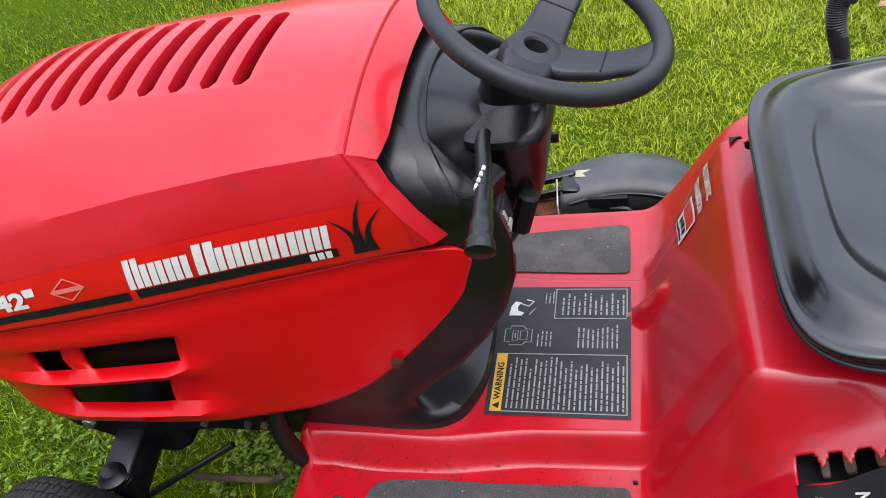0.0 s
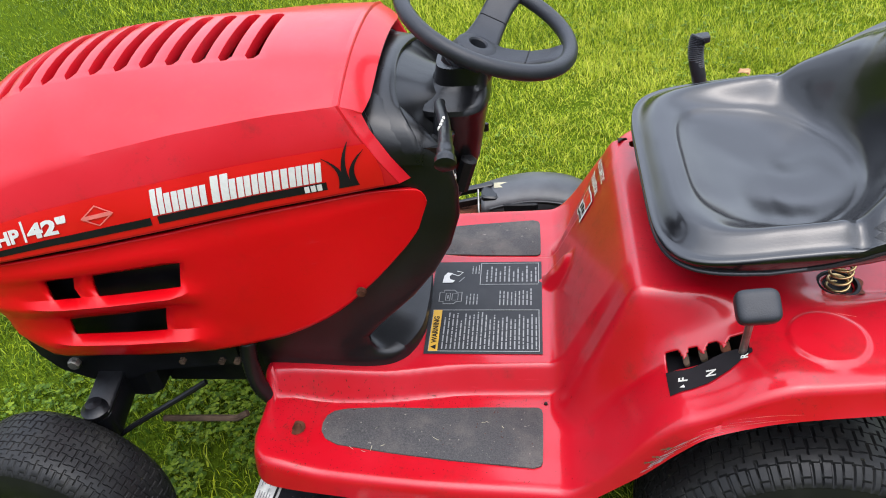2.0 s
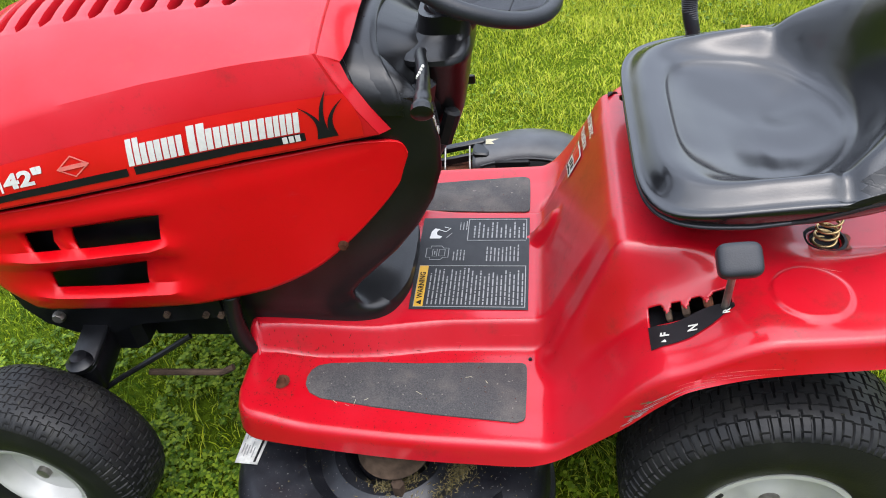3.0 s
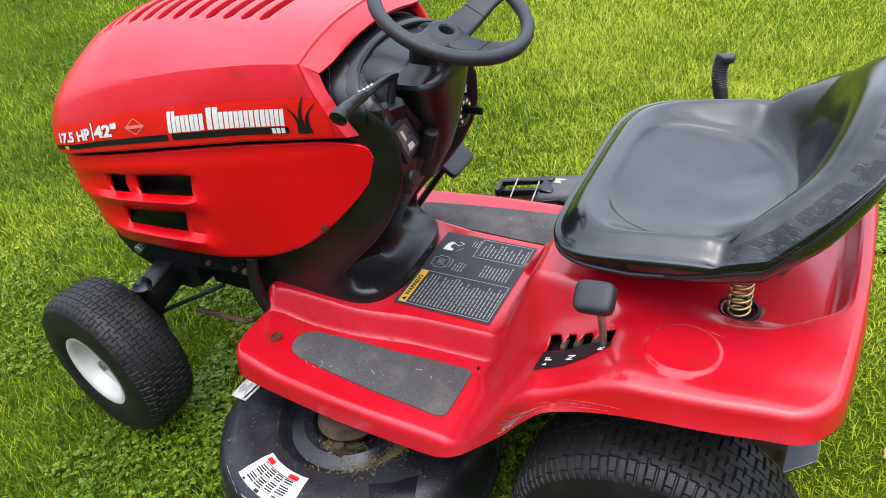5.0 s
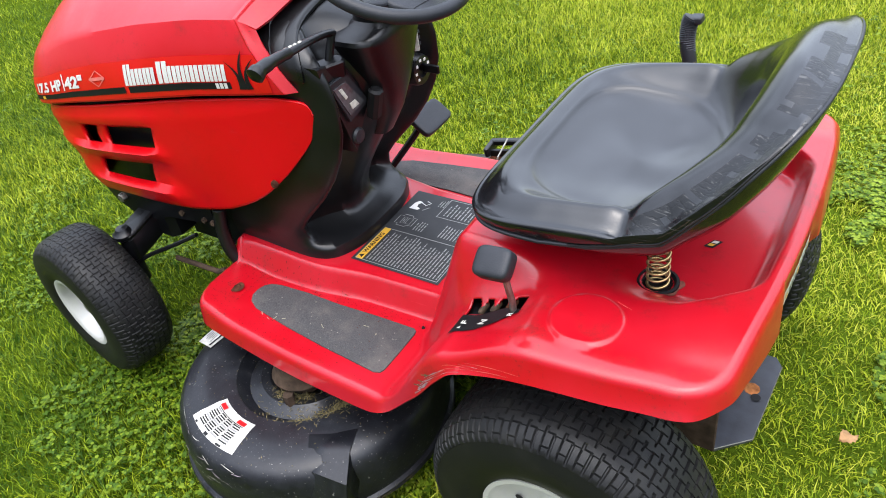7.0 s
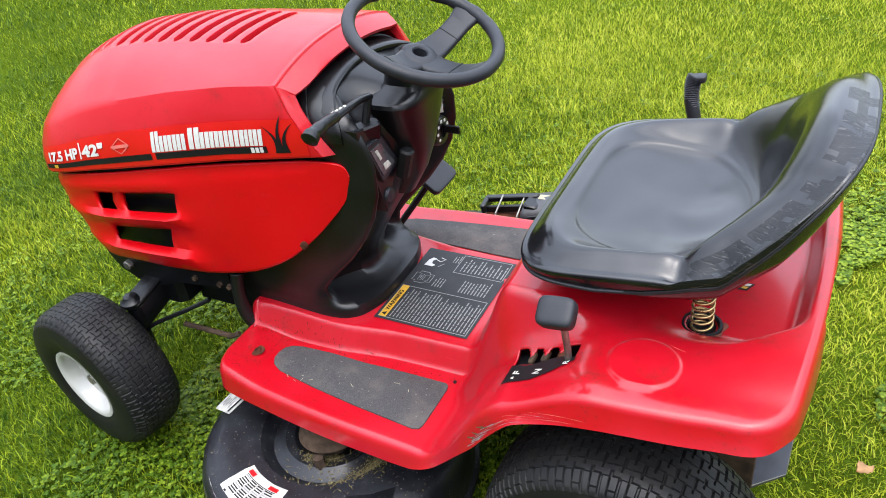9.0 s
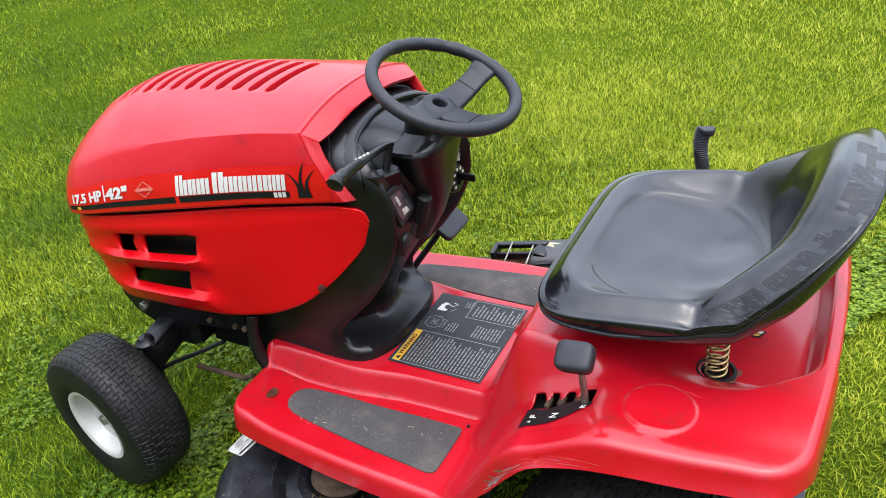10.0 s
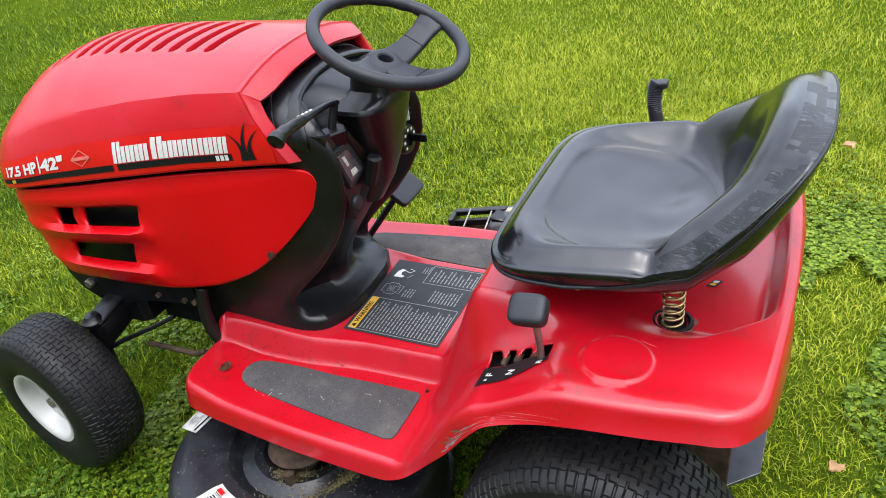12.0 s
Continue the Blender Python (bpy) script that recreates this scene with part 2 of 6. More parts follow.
def leaf_material(name, stops, trans, pale, deep):
    m, n, l, b = material(name, 0.45, spec=0.12)
    geo = n.new("ShaderNodeNewGeometry")
    patch = noise_tex(n, l, 1.1, 4)
    mx = n.new("ShaderNodeMath")
    mx.operation = "MULTIPLY_ADD"
    mx.inputs[1].default_value, mx.inputs[2].default_value = 0.73, -0.25
    l.new(geo.outputs["Random Per Island"], mx.inputs[0])
    ad = n.new("ShaderNodeMath")
    # the leaf colour runs to a deeper green ahead of the mower
    where = n.new("ShaderNodeTexCoord")
    slope = n.new("ShaderNodeVectorMath")
    slope.operation = "DOT_PRODUCT"
    slope.inputs[1].default_value = (1.0, 0.5, 0.0)
    l.new(where.outputs["Object"], slope.inputs[0])
    tone_shift = n.new("ShaderNodeMapRange")
    tone_shift.inputs["From Min"].default_value, tone_shift.inputs["From Max"].default_value = -1.6, 0.5
    tone_shift.inputs["To Min"].default_value, tone_shift.inputs["To Max"].default_value = deep, pale
    l.new(slope.outputs["Value"], tone_shift.inputs["Value"])
    l.new(tone_shift.outputs[0], mx.inputs[2])
    l.new(mx.outputs[0], ad.inputs[0])
    l.new(patch.outputs[0], ad.inputs[1])
    l.new(ramp(n, l, ad.outputs[0], stops).outputs[0], b.inputs["Base Color"])
    b.inputs["Transmission Weight"].default_value = 0.0
    b.inputs["Subsurface Weight"].default_value = 0.0
    tr = n.new("ShaderNodeBsdfTranslucent")
    l.new(ramp(n, l, ad.outputs[0], stops).outputs[0], tr.inputs[0])
    ms = n.new("ShaderNodeMixShader")
    ms.inputs[0].default_value = trans
    l.new(b.outputs[0], ms.inputs[1])
    l.new(tr.outputs[0], ms.inputs[2])
    l.new(ms.outputs[0], n["Material Output"].inputs[0])
    return m


GRASS = leaf_material("grass_blades", [(0.10, (0.026, 0.066, 0.003)), (0.40, (0.158, 0.226, 0.009)), (0.66, (0.33, 0.375, 0.020)), (0.9, (0.45, 0.455, 0.060))], 0.25, -0.28, -0.605)
CLOVER = leaf_material("clover_leaves", [(0.15, (0.045, 0.090, 0.005)), (0.5, (0.130, 0.190, 0.010)), (0.85, (0.23, 0.29, 0.028))], 0.25, -0.50, -0.56)


def soil():
    m, n, l, b = material("lawn_floor", 0.95, spec=0.0)
    t = noise_tex(n, l, 60.0, 6)
    big = noise_tex(n, l, 1.3, 4)
    a = ramp(n, l, t.outputs[0], [(0.3, (0.010, 0.019, 0.002)), (0.7, (0.042, 0.066, 0.004))])
    l.new(mix(n, l, big.outputs[0], a.outputs[0], (0.060, 0.090, 0.006)), b.inputs["Base Color"])
    bump(n, l, b, t.outputs[0], 0.8, 0.01)
    return m


SOIL = soil()


# ---- geometry helpers ----
def lerp(a, b, f):
    return a + (b - a) * f


def table(x, pairs):
    """Piecewise linear value at x; pairs in rising or falling order of x."""
    p = sorted(pairs)
    return float(np.interp(x, [q[0] for q in p], [q[1] for q in p]))


def curve(x, pairs):
    """Smooth value at x through pairs."""
    p = sorted(pairs)
    xs, ys = [q[0] for q in p], [q[1] for q in p]
    if x <= xs[0] or x >= xs[-1]:
        return float(np.interp(x, xs, ys))
    k = max(i for i in range(len(xs) - 1) if xs[i] <= x)
    h = xs[k + 1] - xs[k]
    d = [(ys[i + 1] - ys[i]) / (xs[i + 1] - xs[i]) for i in range(len(xs) - 1)]

    def slope(i):
        if i == 0 or i == len(xs) - 1:
            return d[max(0, i - 1)]
        return 0.0 if d[i - 1] * d[i] <= 0 else 2 * d[i - 1] * d[i] / (d[i - 1] + d[i])

    t = (x - xs[k]) / h
    return (2 * t ** 3 - 3 * t * t + 1) * ys[k] + (t ** 3 - 2 * t * t + t) * h * slope(k) + (3 * t * t - 2 * t ** 3) * ys[k + 1] + (t ** 3 - t * t) * h * slope(k + 1)


def smooth(a, b, x):
    f = min(1.0, max(0.0, (x - a) / (b - a)))
    return f * f * (3 - 2 * f)


def joined(*pieces):
    verts, faces = [], []
    for v, f in pieces:
        o = len(verts)
        verts += [tuple(p) for p in v]
        faces += [tuple(i + o for i in q) for q in f]
    return verts, faces


def moved(shape, m):
    return [tuple(m @ Vector(p)) for p in shape[0]], shape[1]


def flipped(shape):
    return shape[0], [tuple(reversed(f)) for f in shape[1]]


def sheet(rows, closed=False, skip=None):
    n = len(rows[0])
    verts = [tuple(p) for r in rows for p in r]
    faces = []
    for i in range(len(rows) - 1):
        for j in range(n if closed else n - 1):
            if skip and skip(i, j):
                continue
            k = (j + 1) % n
            faces.append((i * n + j, i * n + k, (i + 1) * n + k, (i + 1) * n + j))
    return verts, faces


def capped(shape, n, first=True, last=True):
    v, f = shape
    f = list(f)
    if first:
        f.append(tuple(reversed(range(n))))
    if last:
        f.append(tuple(range(len(v) - n, len(v))))
    return v, f


def tube(points, radius, n=10, ends=True, closed=False, flat=1.0):
    """A round bar along points; radius is a number or one for each point."""
    pts = [Vector(p) for p in points]
    rad = radius if isinstance(radius, (list, tuple)) else [radius] * len(pts)
    rows, up = [], None
    for i, p in enumerate(pts):
        a = pts[i - 1] if (i or closed) else p
        b = pts[(i + 1) % len(pts)] if (i + 1 < len(pts) or closed) else p
        d = (b - a).normalized()
        if up is None:
            up = Vector((0, 0, 1)) if abs(d.z) < 0.9 else Vector((1, 0, 0))
        side = d.cross(up).normalized()
        up = side.cross(d).normalized()
        rows.append([p + rad[i] * (math.cos(t) * side + flat * math.sin(t) * up) for t in np.linspace(0, 2 * math.pi, n, endpoint=False)])
    if closed:
        rows.append(rows[0])
    v, f = sheet(rows, True)
    return capped((v, f), n) if ends and not closed else (v, f)


def lathe(profile, n=32, axis="z", centre=(0, 0, 0)):
    """profile: (radius, height) pairs, turned round the axis."""
    rows = []
    for r, h in profile:
        row = []
        for t in np.linspace(0, 2 * math.pi, n, endpoint=False):
            a, b = r * math.cos(t), r * math.sin(t)
            p = {"z": (a, b, h), "y": (a, h, b), "x": (h, a, b)}[axis]
            row.append(tuple(c + q for c, q in zip(centre, p)))
        rows.append(row)
    return sheet(rows, True)


def block(c, s, r=0.0, m=None):
    """A box of centre c and size s with chamfered upright and level edges r."""
    x, y, z = (q / 2 for q in s)
    if r <= 0:
        v = [(a, b, d) for d in (-z, z) for a, b in ((-x, -y), (x, -y), (x, y), (-x, y))]
        f = [(3, 2, 1, 0), (4, 5, 6, 7)] + [(i, (i + 1) % 4, (i + 1) % 4 + 4, i + 4) for i in range(4)]
    else:
        def ring(k, d):
            a, b = x - k, y - k
            q = min(r, a * 0.9, b * 0.9)
            return [(a - q, -b, d), (a, -b + q, d), (a, b - q, d), (a - q, b, d), (-a + q, b, d), (-a, b - q, d), (-a, -b + q, d), (-a + q, -b, d)]
        e = min(r, z * 0.9) * 0.6
        v, f = capped(sheet([ring(e, -z), ring(0, -z + e), ring(0, z - e), ring(e, z)], True), 8)
    m = m or Matrix.Identity(4)
    return [tuple(Vector(c) + m.to_3x3() @ Vector(p)) for p in v], f


def pillow(c, s, e=0.5, m=None, n=20):
    """A box of centre c and size s with soft rounded corners (e: 0 sharp, 1 a ball)."""
    def p(v):
        return math.copysign(abs(v) ** e, v)
    rows = []
    for i in range(n + 1):
        a = -math.pi / 2 + math.pi * i / n
        rows.append([(s[0] / 2 * p(math.cos(a)) * p(math.cos(b)), s[1] / 2 * p(math.cos(a)) * p(math.sin(b)), s[2] / 2 * p(math.sin(a))) for b in np.linspace(0, 2 * math.pi, 2 * n, endpoint=False)])
    m = m or Matrix.Identity(4)
    v, f = sheet(rows, True)
    return [tuple(Vector(c) + m.to_3x3() @ Vector(q)) for q in v], f


def bend(points, n=6):
    """A smooth curve through points."""
    p = [Vector(q) for q in points]
    p = [2 * p[0] - p[1]] + p + [2 * p[-1] - p[-2]]
    out = []
    for i in range(1, len(p) - 2):
        a, b, c, d = p[i - 1:i + 3]
        for k in range(n):
            t = k / n
            out.append(0.5 * (2 * b + (c - a) * t + (2 * a - 5 * b + 4 * c - d) * t * t + (3 * b - a - 3 * c + d) * t ** 3))
    return out + [p[-2]]


def lettering(text, size, font_space=1.0, bold=0.03):
    """The built-in font's outlines for text, as a flat shape in x and y."""
    c = bpy.data.curves.new("letters", "FONT")
    c.body, c.size, c.space_character = text, size, font_space
    c.resolution_u, c.offset = 3, bold * size
    o = bpy.data.objects.new("letters", c)
    me = o.to_mesh()
    v = [tuple(p.co) for p in me.vertices]
    f = [tuple(p.vertices) for p in me.polygons]
    o.to_mesh_clear()
    bpy.data.objects.remove(o)
    bpy.data.curves.remove(c)
    return v, f


def part(name, shape, mat, parent=None, label="", flat=False, solid=0.0, bevel=0.0, sub=0, sharp=35):
    me = bpy.data.meshes.new(name)
    if isinstance(shape, bmesh.types.BMesh):
        shape.to_mesh(me)
        shape.free()
    else:
        me.from_pydata([tuple(p) for p in shape[0]], [], shape[1])
    me.validate()
    me.materials.append(mat)
    if not flat:
        me.polygons.foreach_set("use_smooth", [True] * len(me.polygons))
        me.set_sharp_from_angle(angle=radians(sharp))
    ob = new(name, me)
    if parent:
        # thing, part and piece: no deeper
        while parent.parent and parent.parent.parent:
            parent = parent.parent
        ob.parent = parent
    if label:
        ob["label"] = label
    if solid:
        k = ob.modifiers.new("thick", "SOLIDIFY")
        k.thickness, k.offset = solid, -1.0
    if bevel:
        k = ob.modifiers.new("edge", "BEVEL")
        k.width, k.segments, k.limit_method, k.angle_limit = bevel, 2, "ANGLE", radians(30)
    if sub:
        k = ob.modifiers.new("round", "SUBSURF")
        k.levels = k.render_levels = sub
    return ob

# ---- the lawn's ground ----
def make_ground():
    xs = [-300, -60, -20] + list(np.linspace(-9, 4, 66)) + [20, 60, 300]
    ys = [-300, -60, -15] + list(np.linspace(-4, 7, 56)) + [20, 60, 300]
    rows = []
    for x in xs:
        rows.append([(x, y, 0.016 * noise.noise((x * 1.1, y * 1.1, 0)) * (abs(x) < 12 and abs(y) < 9)) for y in ys])
    g = part("ground", sheet(rows), SOIL)
    tagged(g, "lawn soil thinly covered with short grass and moss", "lawn", kind="structure")


make_ground()

# ---- the riding mower ----
mower = new("riding_mower")
tagged(mower, "red and black riding mower with scuffed seat, parked on grass", "riding mower")

# Hood outlines, seen from above: half width and height by the length x.
CREASE_W = [(-0.60, 0.177), (-0.711, 0.193), (-0.837, 0.205), (-0.98, 0.212), (-1.15, 0.212)]
CREASE_Z = [(-0.60, 0.868), (-0.711, 0.864), (-0.837, 0.848), (-0.98, 0.820), (-1.08, 0.792), (-1.16, 0.760), (-1.285, 0.725)]
CROWN_Z = [(-0.60, 0.897), (-0.76, 0.899), (-0.90, 0.900), (-1.0, 0.895), (-1.1, 0.882), (-1.18, 0.853), (-1.25, 0.803), (-1.295, 0.745)]
SEAM_W = [(-0.505, 0.172), (-0.547, 0.184), (-0.65, 0.205), (-0.75, 0.224), (-0.885, 0.241), (-1.0, 0.246), (-1.10, 0.246)]
SEAM_Z = [(-0.547, 0.750), (-0.733, 0.737), (-0.885, 0.716), (-1.04, 0.688), (-1.224, 0.651), (-1.315, 0.630)]
VENTS = [-0.754 - 0.0388 * i for i in range(11)]
HOOD_X = [-0.614, -0.64, -0.67, -0.70, -0.73]
for v in VENTS:
    HOOD_X += [v + 0.0102, v - 0.0102]
NOSE = [radians(a) for a in (8, 18, 30, 42, 54, 65, 75, 83, 90)]
BEND = 2 / 2.7


def ring_at(i, rear, knee, nose, widths):
    """Plan place of the i-th station of a hood ring that ends at the nose."""
    n = len(HOOD_X)
    if i < n:
        f = (HOOD_X[i] - HOOD_X[0]) / (HOOD_X[-1] - HOOD_X[0])
        x = lerp(rear, knee, f)
        return x, table(x, widths)
    a = NOSE[i - n]
    return knee + (nose - knee) * math.sin(a) ** BEND, table(knee, widths) * max(0.0, math.cos(a)) ** BEND


STATIONS = len(HOOD_X) + len(NOSE)


def crease_at(i):
    x, w = ring_at(i, -0.614, HOOD_X[-1], -1.300, CREASE_W)
    return x, w, table(x, CREASE_Z)


def seam_at(i):
    x, w = ring_at(i, -0.547, -1.13, -1.325, SEAM_W)
    return x, w, table(x, SEAM_Z)


def hood_side(i, f, side=-1, proud=0.0):
    """A point of the hood's side: station i (may be fractional), f from crease (0) to seam (1)."""
    k = min(STATIONS - 2, int(i))
    q = i - k
    c = [lerp(a, b, q) for a, b in zip(crease_at(k), crease_at(k + 1))]
    s = [lerp(a, b, q) for a, b in zip(seam_at(k), seam_at(k + 1))]
    swell = 0.010 * math.sin(math.pi * f) + proud
    return lerp(c[0], s[0], f), side * (lerp(c[1], s[1], f) + swell), lerp(c[2], s[2], f)


def hood_station(x, f):
    """The station of the hood's side at which its length is x."""
    a, b = 0.0, STATIONS - 1.001
    for _ in range(40):
        m = (a + b) / 2
        if hood_side(m, f)[0] > x:
            a = m
        else:
            b = m
    return a


def make_hood():
    rows = []
    slots = {5 + 2 * k for k in range(len(VENTS))}
    for i in range(STATIONS):
        x, w, z = crease_at(i)
        ve = table(x, [(-0.755, 0.41), (-1.14, 0.44)])
        half = [1.0, 0.95, 0.8, lerp(ve, 0.8, 0.5), ve + 0.025, ve, ve - 0.045, ve * 0.66, ve * 0.33]
        vv = [-h for h in half] + [0.0] + list(reversed(half))
        top = table(x, CROWN_Z)
        row = []
        for f in (1.0, 0.97, 0.66, 0.33, 0.06):
            row.append(hood_side(i, f, -1))
        for k, v in enumerate(vv):
            # the slots' ends are rounded
            end = 0.0062 * ((i in slots) * -1 + (i - 1 in slots) * 1) if k in (5, 13) else 0.0
            row.append((x + end, v * w, z + (top - z) * (1 - abs(v) ** 2.3)))
        for f in (0.06, 0.33, 0.66, 0.97, 1.0):
            row.append(hood_side(i, f, 1))
        rows.append(row)
    lo, hi = 5 + 5, 5 + 12
    shape = sheet(rows, skip=lambda i, j: i in slots and lo <= j <= hi)
    hood = part("hood", shape, RED_HOOD, mower, "faded red plastic hood with slanted cooling slots", solid=0.020, bevel=0.004, sharp=24)
    # turned-in rim round the rear opening
    edge = rows[0]
    lip = [[(p[0] - 0.009, p[1] * 1.002, p[2] + 0.0002) for p in edge], [(p[0] - 0.001, p[1] * 1.003, p[2] + 0.0009) for p in edge]]
    for dx, inward, drop in ((0.001, 0.002, 0.003), (0.018, 0.010, 0.012), (0.034, 0.019, 0.024), (0.030, 0.022, 0.030), (0.0, 0.026, 0.034)):
        ring = []
        for p in edge:
            up = smooth(0.84, 0.885, p[2])
            side = 1 - up
            ring.append((p[0] + dx * lerp(0.35, 1.0, up), p[1] - math.copysign(min(abs(p[1]), inward * lerp(1.0, 0.4, up)), p[1]), p[2] - drop * lerp(0.15, 1.0, up)))
        lip.append(ring)
    part("rear_rim", flipped(sheet(lip)), RED_HOOD, hood, "", sharp=24)
    return hood


hood = make_hood()

# Side panels below the hood's seam, round the nose, with two slots a side.
PANEL_X = [-0.504, -0.5055, -0.509, -0.515, -0.525, -0.538, -0.547, -0.556, -0.566, -0.578, -0.592, -0.608, -0.625, -0.645, -0.665, -0.69, -0.72, -0.76, -0.80, -0.83, -0.855, -0.872, -0.882, -0.90, -0.92, -0.935, -0.95, -0.98, -1.0, -1.018, -1.032, -1.048, -1.065, -1.08, -1.098, -1.11]
PANEL_NOSE = [radians(a) for a in (8, 18, 30, 42, 54, 65, 75, 83, 90)]
PANEL_LOW = [(-0.504, 0.700), (-0.5055, 0.690), (-0.509, 0.679), (-0.515, 0.667), (-0.525, 0.651), (-0.538, 0.634), (-0.547, 0.624), (-0.566, 0.604), (-0.592, 0.580), (-0.625, 0.554), (-0.665, 0.526), (-0.72, 0.497), (-0.78, 0.474), (-0.87, 0.456), (-0.98, 0.449), (-1.1, 0.447), (-1.25, 0.447), (-1.32, 0.450)]
PANEL_TOP = [(-0.504, 0.708), (-0.5055, 0.716), (-0.509, 0.723), (-0.515, 0.728), (-0.525, 0.731), (-0.555, 0.734), (-0.733, 0.724), (-0.885, 0.703), (-1.04, 0.675), (-1.224, 0.640), (-1.315, 0.619)]
SLOT_A = ([(-0.88, 0.653), (-1.10, 0.622)], [(-0.88, 0.608), (-1.10, 0.587)])
SLOT_B = ([(-0.93, 0.560), (-1.10, 0.538)], [(-0.93, 0.514), (-1.10, 0.507)])


def make_panels():
    rows = []
    count = len(PANEL_X) + len(PANEL_NOSE)
    fx = -0.88
    lo0, hi0 = table(fx, PANEL_LOW), table(fx, PANEL_TOP)
    keep = [(table(fx, t) - lo0) / (hi0 - lo0) for t in (SLOT_B[1], SLOT_B[0], SLOT_A[1], SLOT_A[0])]
    stations = []
    for i in range(count):
        if i < len(PANEL_X):
            x, w = PANEL_X[i], table(PANEL_X[i], SEAM_W) - 0.006
        else:
            a = PANEL_NOSE[i - len(PANEL_X)]
            x = -1.11 - 0.21 * math.sin(a) ** BEND
            w = (table(-1.11, SEAM_W) - 0.006) * max(0.0, math.cos(a)) ** BEND
        low, top = curve(x, PANEL_LOW), curve(x, PANEL_TOP)
        if x >= fx:
            keys = [low + (top - low) * k for k in keep]
        elif x < -1.10:
            l1, h1 = table(-1.10, PANEL_LOW), table(-1.10, PANEL_TOP)
            keys = [low + (top - low) * (table(-1.10, t) - l1) / (h1 - l1) for t in (SLOT_B[1], SLOT_B[0], SLOT_A[1], SLOT_A[0])]
        else:
            keys = [table(x, t) for t in (SLOT_B[1], SLOT_B[0], SLOT_A[1], SLOT_A[0])]
        zs = [low, lerp(low, keys[0], 0.12), lerp(low, keys[0], 0.45), lerp(low, keys[0], 0.8), keys[0], lerp(keys[0], keys[1], 0.5), keys[1],
              lerp(keys[1], keys[2], 0.25), lerp(keys[1], keys[2], 0.55), lerp(keys[1], keys[2], 0.82), keys[2], lerp(keys[2], keys[3], 0.5), keys[3],
              lerp(keys[3], top, 0.2), lerp(keys[3], top, 0.6), lerp(keys[3], top, 0.93), top]
        rib = smooth(-0.855, -0.90, x) * (1 - 0.7 * smooth(-1.08, -1.20, x))
        swell = [0, 0.3, 1.0, 1.4, 0.1, 0.0, -0.3, 0.1, 1.0, 1.4, 0.1, 0.0, -0.2, 0.3, 0.15, 0, 0]
        col = []
        nose = smooth(-1.05, -1.31, x)
        for k, z in enumerate(zs):
            f = min(1.0, max(0.0, (z - low) / max(1e-4, top - low)))
            inw = -lerp(0.005, 0.020, smooth(-0.66, -0.86, x)) * (1 - f) ** 2 - 0.006 * smooth(0.9, 1.0, f) * smooth(-0.52, -0.60, x)
            out = 0.0135 * swell[k] * rib + inw
            back = 0.034 * nose * (1 - f) ** 2.0
            tilt = table(z, [(0.44, 0), (0.514, -0.006), (0.56, 0.006), (0.608, -0.006), (0.653, 0.006), (0.70, 0)]) * smooth(-0.84, -0.88, x) * smooth(-1.13, -1.06, x)
            col.append((x + back - out * nose + tilt - 0.013 * smooth(-0.69, -0.54, x), max(0.0, w + out * (1 - 0.6 * nose)) if w > 0.001 else 0.0, z))
        stations.append(col)
    left = [[(x, -y, z) for x, y, z in c] for c in stations]
    right = [list(c) for c in reversed(stations[:-1])]
    rows = left + right
    n = len(PANEL_X)
    total = len(rows)

    def skip(i, j):
        k = i if i < n else total - 2 - i
        if not 0 <= k < n - 1:
            return False
        x = 0.5 * (PANEL_X[k] + PANEL_X[k + 1])
        if j in (10, 11):
            return -1.098 < x < -0.882 and not -1.048 < x < -1.018
        return j in (4, 5) and -1.098 < x < -0.935

    return part("side_panel", sheet(rows, skip=skip), RED_PANEL, mower, "bright red plastic engine side panel with air slots", solid=0.007, sharp=50)


panels = make_panels()
for s in (-1, 1):
    part("screw", lathe([(0.0001, 0.003 * s), (0.006, 0.003 * s), (0.008, 0.0), (0.008, -0.004 * s)], 12, "y", (-0.628, s * 0.1965, 0.562)), RUST, panels)

# plain black sheets close off the view through the air slots
for s in (-1, 1):
    rows = [[(x, s * (table(x, SEAM_W) - 0.050), z) for z in (0.455, 0.58, 0.70)] for x in (-0.80, -0.9, -1.0, -1.1, -1.16)]
    part("slot_backing", sheet(rows), FRAME_BLACK, mower, "black sheet behind the air slots", solid=0.003)
part("engine", joined(block((-0.93, 0, 0.62), (0.44, 0.30, 0.34), 0.05), lathe([(0.12, 0.79), (0.12, 0.82), (0.09, 0.83), (0.0001, 0.83)], 24, "z", (-0.93, 0, 0)),
     block((-0.80, -0.10, 0.66), (0.18, 0.18, 0.10), 0.03), block((-1.08, -0.12, 0.62), (0.06, 0.10, 0.12), 0.02)), FRAME_BLACK, mower, "dark engine block under the hood")


# ---- decals on the hood ----
def on_side(x0, x1, f0, f1, proud, nx=24, nf=2):
    rows = []
    for a in np.linspace(x0, x1, nx + 1):
        rows.append([hood_side(hood_station(a, f), f, -1, proud) for f in np.linspace(f0, f1, nf + 1)])
    return sheet(rows)


def side_print(shape, x0, f0, fsize, proud):
    """Flat lettering laid on the hood's side: its x runs rearwards from x0, its y up from f0."""
    out = []
    for u, v, _ in shape[0]:
        f = f0 - v * fsize
        x = x0 + u
        out.append(hood_side(hood_station(x, f), f, -1, proud))
    return out, shape[1]


